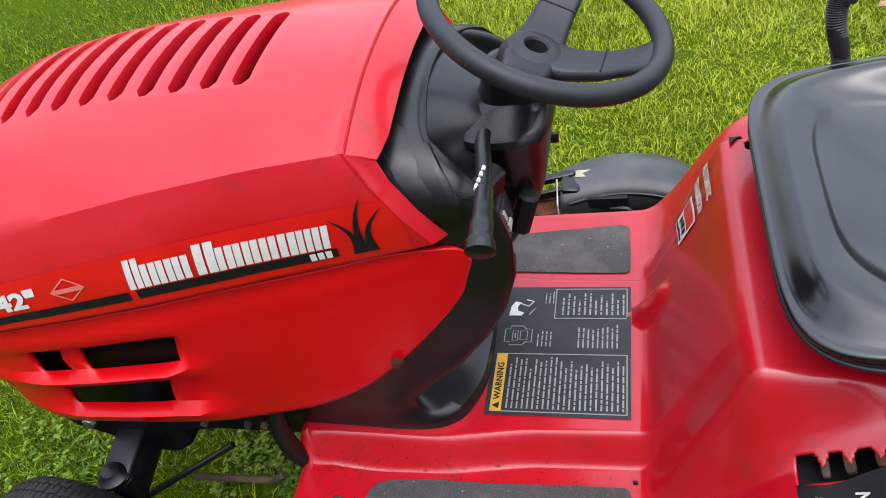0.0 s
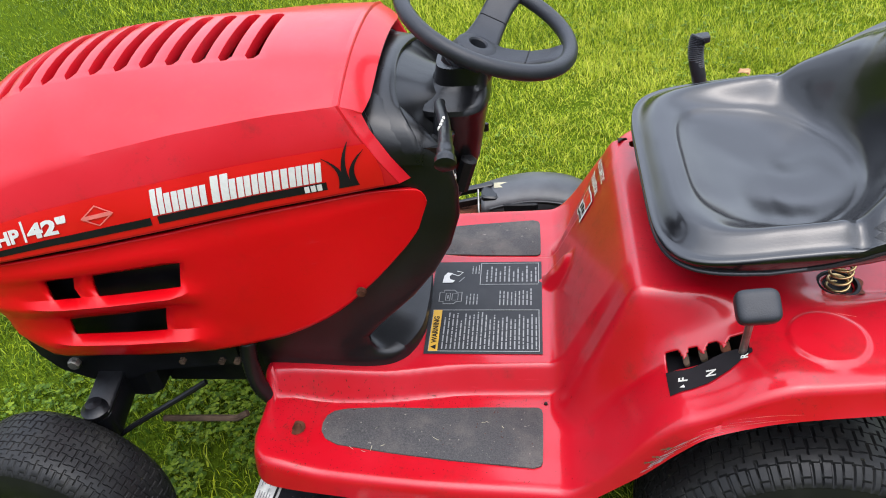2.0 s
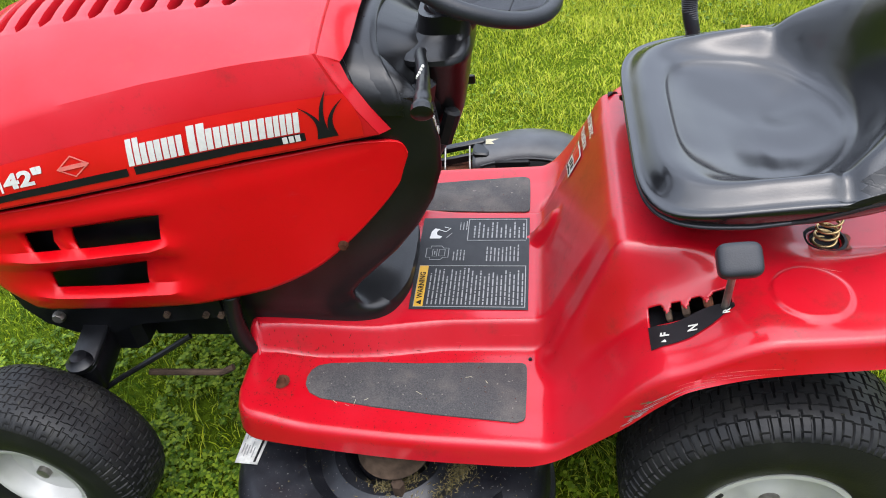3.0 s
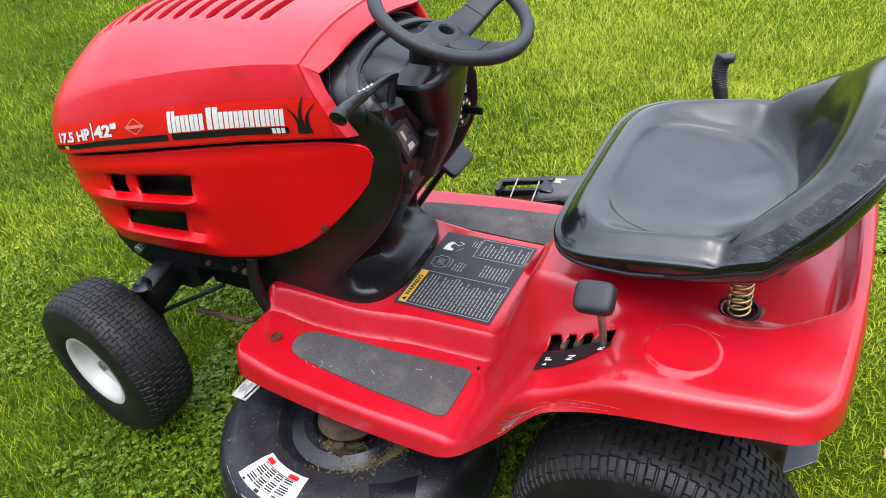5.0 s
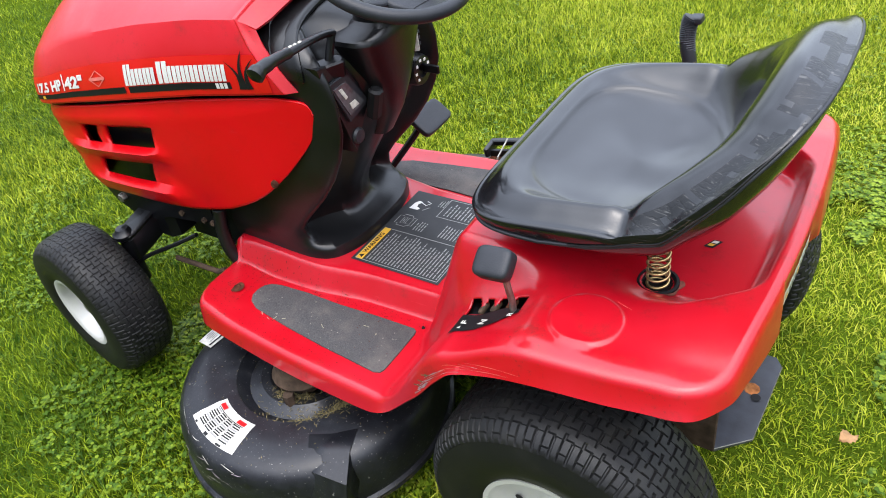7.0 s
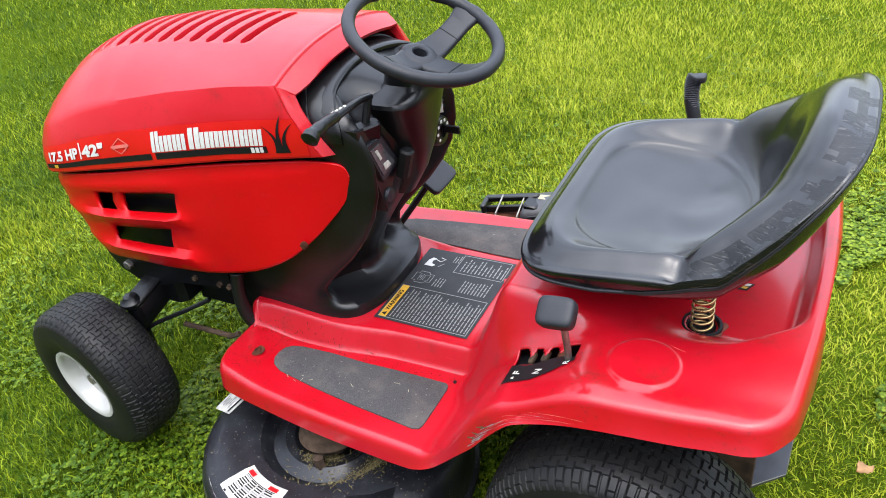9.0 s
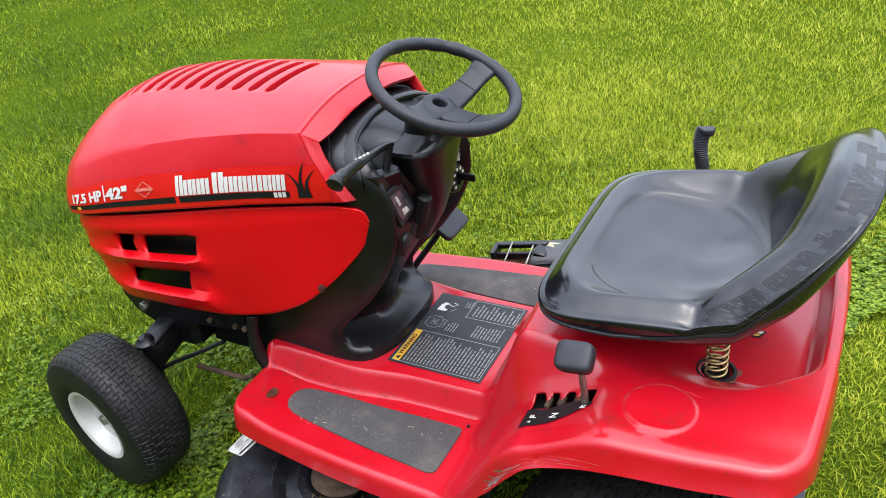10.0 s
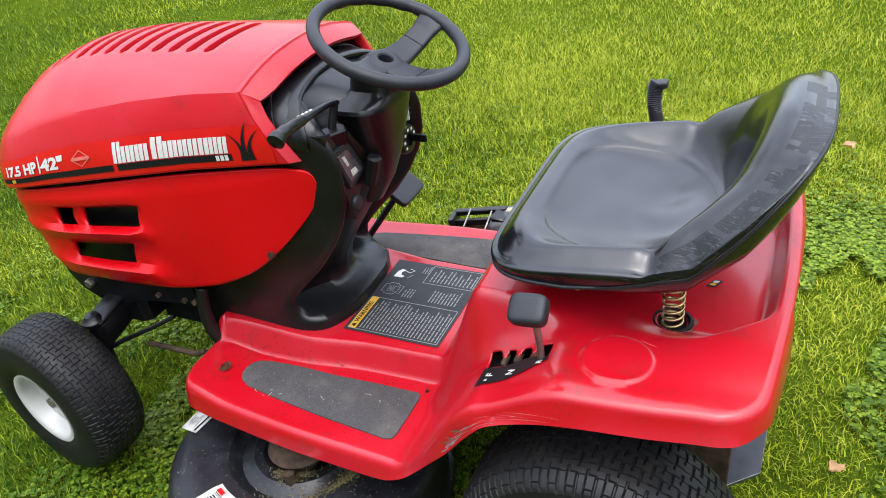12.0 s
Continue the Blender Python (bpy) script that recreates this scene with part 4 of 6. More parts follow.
def make_body():
    xs = sorted(set([round(v, 4) for v in list(np.linspace(FRONT_X, -0.78, 8)) + list(np.linspace(-0.76, -0.37, 22)) + list(np.linspace(-0.355, -0.235, 28)) + list(np.linspace(-0.2325, 0.143, 152)) + [REAR_X - 0.047 * (1 - math.sin(radians(q))) for q in range(4, 91, 6)] + [REAR_X]]))
    us = np.concatenate([np.linspace(-1, -0.93, 4), np.linspace(-0.915, 0.915, 272), np.linspace(0.93, 1, 4)])
    rows = []
    for x in xs:
        w = half_width(x)
        row = []
        for u in us:
            y = u * w
            if -0.24 < x < -0.02:
                hat = smooth(-0.36, -0.31, y) * smooth(-0.21, -0.265, y) * smooth(-0.24, -0.19, x) * smooth(-0.02, -0.065, x)
                y += hat * -0.05 * min(0.055, max(-0.055, x + 0.128))
            bow = 0.026 * (1 - (y / 0.37) ** 2) * smooth(0.10, REAR_X, x)
            row.append((x + bow, y, body_top(x, y)))
        rows.append(row)
    verts, faces = sheet(rows)
    nx, ny = len(rows), len(rows[0])

    g0 = min(range(ny), key=lambda j: abs(us[j] * 0.370 + 0.292))
    g1 = min(range(ny), key=lambda j: abs(us[j] * 0.370 + 0.262))

    def cut(i):
        """Openings: the gear gate on the near fender, the spring holes and a slot on the far side."""
        p = [verts[k] for k in faces[i]]
        x = sum(q[0] for q in p) / 4
        y = sum(q[1] for q in p) / 4
        tab = max(math.exp(-((x - c) / 0.0045) ** 2) for c in (-0.1585, -0.1345, -0.1085))
        gate = -0.183 < x < -0.080 and g0 <= i % (ny - 1) < g1 - round(5 * tab)
        hole = math.hypot(x - 0.070, abs(y) - 0.160) < 0.022
        far = math.hypot(x + 0.184, y - 0.188) < 0.012
        return gate or hole or far

    faces = [f for i, f in enumerate(faces) if not cut(i)]
    # skirt all round, rounded at the top
    loop = [(i, 0) for i in range(nx)] + [(nx - 1, j) for j in range(1, ny)] + [(i, ny - 1) for i in range(nx - 2, -1, -1)] + [(0, j) for j in range(ny - 2, 0, -1)]
    pts = [Vector(rows[i][j]) for i, j in loop]
    n = len(pts)
    prev = [i * ny + j for i, j in loop]
    normals = []
    for k in range(n):
        d = pts[(k + 1) % n] - pts[k - 1]
        q = Vector((d.y, -d.x, 0))
        normals.append(q.normalized() if q.length > 1e-6 else Vector((0, -1, 0)))
    for off0, drop, full in ((0.004, 0.0008, 0), (0.008, 0.003, 0), (0.0115, 0.007, 0), (0.0138, 0.012, 0), (0.0155, 0.019, 0), (0.020, 0, 1), (0.016, 0, 1)):
        cur = []
        for k in range(n):
            off = off0
            p = pts[k]
            low = body_low(p.x, p.y)
            z = low if full else max(low, p.z - drop)
            if full:
                off = off0 + 0.006 * smooth(-0.28, -0.10, p.x) - 0.008 * smooth(0.17, 0.20, p.x)
            # shallow recess in the middle of the rear for the sticker
            off -= 0.55 * off0 * smooth(0.17, 0.20, p.x) * smooth(-0.145, -0.110, p.y) * smooth(0.095, 0.060, p.y) * smooth(0.006, 0.013, 0.03 if full else drop)
            verts.append(tuple(p + normals[k] * off)[:2] + (z - (0.004 if full and off0 < 0.018 else 0),))
            cur.append(len(verts) - 1)
        for k in range(n):
            e = (k + 1) % n
            faces.append((prev[k], prev[e], cur[e], cur[k]))
        prev = cur
    return part("fender_body", flipped((verts, faces)), RED_FENDER, mower, "red steel foot deck and fenders with scratched wheel arch", solid=0.003, sharp=40)


body = make_body()


def pad_outline(side):
    """Foot pad, straight at the rear and rounded at the front."""
    inner = [(-0.365, 0.202), (-0.45, 0.203), (-0.54, 0.207), (-0.62, 0.206), (-0.69, 0.210), (-0.711, 0.216)]
    front = [(-0.721, 0.227), (-0.725, 0.243), (-0.724, 0.259), (-0.715, 0.273), (-0.693, 0.284)]
    outer = [(-0.60, 0.299), (-0.50, 0.311), (-0.42, 0.318), (-0.372, 0.3225), (-0.361, 0.318), (-0.358, 0.310)]
    last = [(-0.357, 0.26), (-0.357, 0.215), (-0.359, 0.206)]
    return [(x, side * y) for x, y in inner + front + outer + last]


def slab(outline, low, high, side=1):
    n = len(outline)
    cx = sum(p[0] for p in outline) / n
    cy = sum(p[1] for p in outline) / n
    rows = []
    for s, h in ((1.0, low), (1.0, high - 0.0006), (0.99, high)):
        rows.append([(cx + (x - cx) * s, cy + (y - cy) * s, body_top(x, y) + h) for x, y in outline])
    v, f = capped(sheet(rows, True), n, first=False)
    return (v, f) if side > 0 else flipped((v, f))


for s in (-1, 1):
    part("foot_pad", slab(pad_outline(s), -0.001, 0.0032, s), GRIT, body, "worn grey non-slip foot pad")
straw = random.Random(31)
for k in range(9):
    x, y, t, L = straw.uniform(-0.67, -0.41), straw.uniform(-0.300, -0.235), straw.uniform(0, 6.28), straw.uniform(0.004, 0.012)
    ends = [(x + q * L * math.cos(t), y + q * L * math.sin(t) + 0.002 * q * q) for q in (-0.5, 0.0, 0.5)]
    part("clipping", tube([(a, c, body_top(a, c) + 0.0042) for a, c in ends], 0.00045, 4), FADED, body)
for x, y, r in ((-0.765, -0.259, 0.0085), (-0.352, -0.192, 0.0032), (-0.765, 0.259, 0.0095)):
    if r > 0.005:
        part("rust_stain", lathe([(0.0001, body_top(x, y) + 0.0012), (r * 1.75, body_top(x, y) + 0.0010)], 11, "z", (x, y, 0)), RUST, body)
    part("bolt_head", lathe([(0.0001, body_top(x, y) + 0.0035), (r * 0.7, body_top(x, y) + 0.0035), (r, body_top(x, y) + 0.001), (r * 1.2, body_top(x, y) - 0.001)], 14, "z", (x, y, 0)), RUST if r > 0.005 else INK, body)


# ---- instruction sticker on the tunnel ----
def flat_print(x0, x1, y0, y1, lift, mat, name, parent, nx=2, ny=2):
    rows = [[(x, y, body_top(x, y) + lift) for y in np.linspace(y0, y1, ny + 1)] for x in np.linspace(x0, x1, nx + 1)]
    return part(name, sheet(rows), mat, parent, "", True)


def frame_print(x0, x1, y0, y1, t, lift, mat, parent):
    for a, b, c, d in ((x0, x1, y0, y0 + t), (x0, x1, y1 - t, y1), (x0, x0 + t, y0 + t, y1 - t), (x1 - t, x1, y0 + t, y1 - t)):
        flat_print(a, b, c, d, lift, mat, "border_line", parent, 6, 6)


sticker = part("instruction_sticker", sheet([[(x, y, body_top(x, y) + 0.0014) for y in np.linspace(-0.123, 0.127, 16)] for x in np.linspace(-0.563, -0.356, 14)]), plain("charcoal_sticker", (0.017, 0.0175, 0.019), 0.5, vary=0.3, scale=30, spec=0.25), body, "dark grey instruction sticker with white print")
frame_print(-0.556, -0.361, -0.118, -0.012, 0.0016, 0.0024, GREYPRINT, sticker)
frame_print(-0.474, -0.361, 0.058, 0.122, 0.0016, 0.0024, GREYPRINT, sticker)
flat_print(-0.555, -0.539, -0.117, -0.013, 0.0026, YELLOW, "warning_strip", sticker, 2, 8)
warn = lettering("WARNING", 0.0135, 1.05)
part("lettering", ([(-0.5425 - v, -0.098 + u, body_top(-0.5425 - v, -0.098 + u) + 0.0034) for u, v, _ in warn[0]], warn[1]), INK, sticker)
tri = [(-0.5425, -0.114), (-0.5425, -0.102), (-0.5525, -0.108)]
part("warning_triangle", ([(x, y, body_top(x, y) + 0.0034) for x, y in tri], [(0, 1, 2)]), INK, sticker)
rng = random.Random(5)


def text_lines(x0, x1, y0, y1, step, broken=0.25):
    """Unreadable lines of print as thin bars, running across the mower."""
    x, bars = x0, []
    while x < x1:
        y = y0
        end = y1 - rng.random() * (y1 - y0) * broken
        while y < end:
            w = min(0.004 + rng.random() * 0.016, end - y)
            bars.append(sheet([[(p, q, body_top(p, q) + 0.0024) for q in (y, y + w)] for p in (x, x + step * 0.32)]))
            y += w + 0.0022
        x += step
    part("print_block", joined(*bars), GREYPRINT, sticker, "", True)


text_lines(-0.533, -0.368, -0.112, -0.018, 0.0075)
text_lines(-0.435, -0.372, 0.000, 0.048, 0.0072)
text_lines(-0.462, -0.368, 0.066, 0.114, 0.0085, 0.4)
text_lines(-0.497, -0.475, 0.002, 0.036, 0.0065)
text_lines(-0.490, -0.476, 0.090, 0.118, 0.006)
def line_print(points, width, mat, closed=False):
    """A thin printed line along points of the sticker."""
    p = [Vector(q).to_2d() if len(q) > 2 else Vector(q) for q in points]
    rows = []
    n = len(p)
    for i, q in enumerate(p):
        a = p[i - 1] if i or closed else q
        c = p[(i + 1) % n] if i + 1 < n or closed else q
        d = (c - a).normalized()
        e = Vector((-d.y, d.x)) * width / 2
        rows.append([(x, y, body_top(x, y) + 0.0026) for x, y in (q - e, q + e)])
    if closed:
        rows.append(rows[0])
    part("pictogram_line", sheet(rows), mat, sticker, "", True)


# the pictograms: a mower seen from above in outline, and a boot on a pedal
OUTLINE = [(-0.548, 0.010), (-0.540, 0.010), (-0.540, 0.004), (-0.520, 0.004), (-0.516, 0.010), (-0.506, 0.010), (-0.506, 0.036), (-0.516, 0.036), (-0.520, 0.042), (-0.540, 0.042), (-0.540, 0.036), (-0.548, 0.036)]
line_print(OUTLINE, 0.0016, GREYPRINT, True)
for a, b, c, d in ((-0.536, 0.013, -0.528, 0.033), (-0.524, 0.014, -0.513, 0.032)):
    line_print([(a, b), (c, b), (c, d), (a, d)], 0.0013, GREYPRINT, True)
line_print([(-0.532, 0.018), (-0.532, 0.028)], 0.0020, GREYPRINT)
boot = [(-0.546, 0.064), (-0.526, 0.064), (-0.522, 0.070), (-0.532, 0.074), (-0.534, 0.082), (-0.528, 0.092), (-0.538, 0.094), (-0.544, 0.084)]
part("pictogram_shape", ([(x, y, body_top(x, y) + 0.0026) for x, y in boot], [tuple(range(len(boot)))]), WHITE, sticker, "", True)
line_print([(-0.530, 0.090), (-0.516, 0.084), (-0.508, 0.094), (-0.520, 0.098)], 0.0018, WHITE)
line_print([(-0.514, 0.066), (-0.504, 0.080)], 0.0016, GREYPRINT)


# print on the fender's front face, on the far side
def on_rise(u, v, lift=0.002):
    """u across the mower, v up along the sloping front face."""
    x = -0.330 + v
    y = u
    e = 1e-3
    nx, nz = -(body_top(x + e, y) - body_top(x - e, y)) / (2 * e), 1.0
    k = math.hypot(nx, nz)
    return x + nx / k * lift, y, body_top(x, y) + nz / k * lift


def rise_patch(name, u0, u1, v0, v1, lift, mat, parent, label=""):
    return part(name, sheet([[on_rise(u, v, lift) for u in np.linspace(u0, u1, 7)] for v in np.linspace(v0, v1, 5)]), mat, parent, label)


badge = rise_patch("badge_sticker", 0.112, 0.186, 0.046, 0.068, 0.002, WHITE, body, "red, white and black badge sticker")
rise_patch("badge_band", 0.116, 0.182, 0.0575, 0.0665, 0.003, REDPRINT, badge)
rise_patch("badge_band", 0.116, 0.182, 0.0475, 0.0495, 0.003, INK, badge)
for k in range(5):
    rise_patch("badge_bar", 0.120 + 0.012 * k, 0.128 + 0.012 * k, 0.0515, 0.0560, 0.003, INK, badge)
for word, v0 in (("AUTOMATIC", 0.0835), ("TRANSMISSION", 0.0725)):
    t = lettering(word, 0.0125)
    wide = max(p[0] for p in t[0])
    part("lettering", ([on_rise(0.196 - 0.082 * u / wide, v0 + 0.62 * v, 0.003) for u, v, _ in t[0]], t[1]), WHITE, body)

# gear gate and shift lever on the near fender
def gate_low(x):
    return table(x, [(-0.186, -0.331), (-0.160, -0.331), (-0.137, -0.329), (-0.11, -0.318), (-0.09, -0.305), (-0.078, -0.299)])


gate = part("gear_gate", sheet([[(x, y, body_top(x, y) + lift) for y, lift in [(gate_y(x) + 0.004, -0.008)] + [(lerp(gate_y(x) + 0.002, gate_low(x), k / 5), 0.0018) for k in range(6)]] for x in np.linspace(-0.185, -0.079, 30)]), INK, body, "black gear plate with white letters")
for ch, x, y, size in (("F", -0.162, -0.316, 0.0165), ("N", -0.128, -0.321, 0.0165), ("R", -0.087, -0.309, 0.0125)):
    t = lettering(ch, size)
    part("lettering", ([(x - 0.95 * v + 0.2 * u, y + 0.95 * u + 0.2 * v, body_top(x - 0.95 * v + 0.2 * u, y + 0.95 * u + 0.2 * v) + 0.0034) for u, v, _ in t[0]], t[1]), PALE, gate)
part("print_mark", ([(x, y, body_top(x, y) + 0.0034) for x, y in ((-0.166, -0.3265), (-0.173, -0.3235), (-0.167, -0.3205))], [(0, 1, 2)]), PALE, gate)
for x, w in ((-0.152, 0.012), (-0.130, 0.015), (-0.102, 0.018)):
    part("gate_tooth", pillow((x - 0.004, -0.270, body_top(x, -0.262) - 0.010), (w * 0.75, 0.026, 0.008), 0.5, Matrix.Rotation(radians(-22), 4, "Y"), 8), RUST if x > -0.11 else DUSTY, gate)
part("gate_well", flipped(block((-0.128, -0.276, 0.455), (0.125, 0.060, 0.05))), FRAME_BLACK, body)
lever = part("shift_lever", tube([(-0.090, -0.292, 0.50), (-0.090, -0.295, 0.56), (-0.093, -0.308, 0.636)], 0.0052, 10), STEEL, mower, "bare steel gear lever with a black knob")
part("knob", pillow((-0.094, -0.322, 0.648), (0.054, 0.044, 0.028), 0.45, Matrix.Rotation(radians(-6), 4, "Y") @ Matrix.Rotation(radians(36), 4, "X")), BLACK_SOFT, lever, sharp=80)

# scuffs on the near wheel arch, and flecks of dirt on the foot deck
g = random.Random(8)


def arch_streak(x0, length, up, tall, mat):
    rows = []
    for q in range(7):
        x = x0 + length * q / 6
        z = body_low(x, -0.39) + up * (1 - 0.5 * q / 6)
        w = tall * math.sin(math.pi * (0.08 + 0.86 * q / 6)) * (0.6 + 0.4 * math.sin(q * 2.3 + x0 * 90))
        y = -(half_width(x) + 0.0185 + 0.006 * smooth(-0.28, -0.10, x))
        rows.append([(x, y - 0.0006, z - w), (x, y - 0.0006, z + w)])
    part("scuff", sheet(rows), mat, body, "", True)


for k in range(7):
    arch_streak(-0.232 + 0.006 * k + g.uniform(-0.004, 0.004), g.uniform(0.018, 0.045), 0.007 + 0.0028 * k, g.uniform(0.0012, 0.0036) * (1.3 - 0.09 * k), SCUFF)
for k in range(9):
    arch_streak(-0.215 + 0.014 * k + g.uniform(-0.008, 0.008), g.uniform(0.04, 0.10), g.uniform(0.006, 0.024), g.uniform(0.0003, 0.0007), PINK if k % 3 else SCUFF)
for k in range(3):
    arch_streak(-0.222 + 0.010 * k, g.uniform(0.012, 0.02), 0.029 + 0.003 * k, 0.0030, MOSS)
v, f = [], []
for k in range(1000):
    x, s = g.uniform(-0.81, -0.30), g.choice((-1, -1, 1))
    # most of it gathers along the tunnel's foot and on the front lip
    if k % 3 == 0:
        y = s * g.gauss(0.196, 0.010)
    elif k % 3 == 1:
        x, y = min(-0.74, g.gauss(-0.775, 0.028)), s * g.uniform(0.19, 0.352)
    else:
        y = s * (g.uniform(0.185, 0.352) if g.random() < 0.6 else g.uniform(0.325, 0.352))
    if x > -0.37 and g.random() < 0.7:
        continue
    t, L, w = g.uniform(0, 6.28), g.uniform(0.0005, 0.0013) * (3 if g.random() < 0.04 else 1), g.uniform(0.0003, 0.0007)
    a, b = math.cos(t), math.sin(t)
    o = len(v)
    for p, q in ((-L, -w), (L * 0.8, -w * 0.7), (L, w), (-L * 0.9, w * 0.8)):
        X, Y = x + a * p - b * q, y + b * p + a * q
        v.append((X, Y, body_top(X, Y) + 0.0042))
    f.append((o, o + 1, o + 2, o + 3))
tagged(part("dirt_fleck", (v, f), DIRT, body, "", True), kind="stuff")
for k in range(1):
    x0, y0, t, L = g.uniform(0.02, 0.15), -g.uniform(0.22, 0.34), g.gauss(0.2, 0.5), g.uniform(0.006, 0.028)
    line = [(x0 + L * q * math.cos(t), y0 + L * q * math.sin(t), body_top(x0 + L * q * math.cos(t), y0 + L * q * math.sin(t)) + 0.0002) for q in (0, 0.5, 1)]
    part("scratch", tube(line, [0.0001, 0.0003, 0.0001], 5), PINK, body)
small = part("caution_sticker", sheet([[(x + 0.5 * (y + 0.05), y, body_top(x, y) + 0.0016) for y in np.linspace(-0.060, -0.040, 4)] for x in (0.108, 0.122)]), INK, body, "small black and yellow caution sticker", True)
for y0, y1, mat in ((-0.057, -0.051, YELLOW), (-0.049, -0.043, PALE)):
    part("sticker_print", sheet([[(x + 0.5 * (y + 0.05), y, body_top(x, y) + 0.0026) for y in (y0, y1)] for x in (0.111, 0.119)]), mat, small, "", True)
part("rust_stain", sheet([[(0.070 + r * math.cos(t), -0.160 + r * math.sin(t), body_top(0.070 + r * math.cos(t), -0.160 + r * math.sin(t)) + 0.0012) for r in (0.0305, 0.0325, 0.0350 + 0.003 * math.sin(7 * t))] for t in np.linspace(-0.95, 0.45, 14)]), plain("brown_smudge", (0.13, 0.045, 0.032), 0.8, vary=0.4, scale=120, relief=0.2, spec=0.1), body, "", True)

# ---- seat ----
SEAT_C = (0.008, -0.010)
SEAT_RISE = [(-0.20, 0.676), (-0.12, 0.687), (-0.02, 0.700), (0.045, 0.706), (0.06, 0.714), (0.10, 0.746), (0.15, 0.804), (0.20, 0.868), (0.215, 0.882), (0.24, 0.886)]


def seat_rim(t):
    """Plan place, rim height and lower edge height of the seat at angle t (0: rear)."""
    c, s = math.cos(t), math.sin(t)
    n = 2 / 6.4 if c < 0 else 2 / 3.2
    x = 0.207 * math.copysign(abs(c) ** n, c)
    y = 0.245 * math.copysign(abs(s) ** n, s)
    if c < 0:
        y *= 1 - 0.06 * abs(c) ** 2
    X = SEAT_C[0] + x
    rise = table(X, SEAT_RISE[:-1])
    low = table(X, [(-0.20, 0.642), (0.0, 0.647), (0.10, 0.668), (0.16, 0.725), (0.215, 0.812)])
    lean = 0.024 * smooth(0.08, 0.21, X)
    return X + lean * max(0.0, c), SEAT_C[1] + y, rise, low


def rim_drop(X):
    """How far the seat's outer edge lies below its crest."""
    return 0.020 + 0.022 * smooth(0.05, 0.11, X)


def piping_at(X):
    """How far down the seat's side its edge piping runs; it climbs along the backrest."""
    return lerp(lerp(1.0, 0.50, smooth(-0.06, 0.07, X)), 0.18, smooth(0.10, 0.215, X))


def seat_pan_edge(t):
    """Plan place of the sunken pan's edge: wide in front, narrowing to the rear."""
    c, s = math.cos(t), math.sin(t)
    if c < 0:
        return -0.020 + 0.122 * -abs(c) ** (2 / 3.6), -0.018 + 0.165 * math.copysign(abs(s) ** (2 / 3.6), s)
    return -0.020 + 0.126 * abs(c) ** (2 / 1.9), -0.018 + 0.165 * math.copysign(abs(s) ** (2 / 1.75), s)


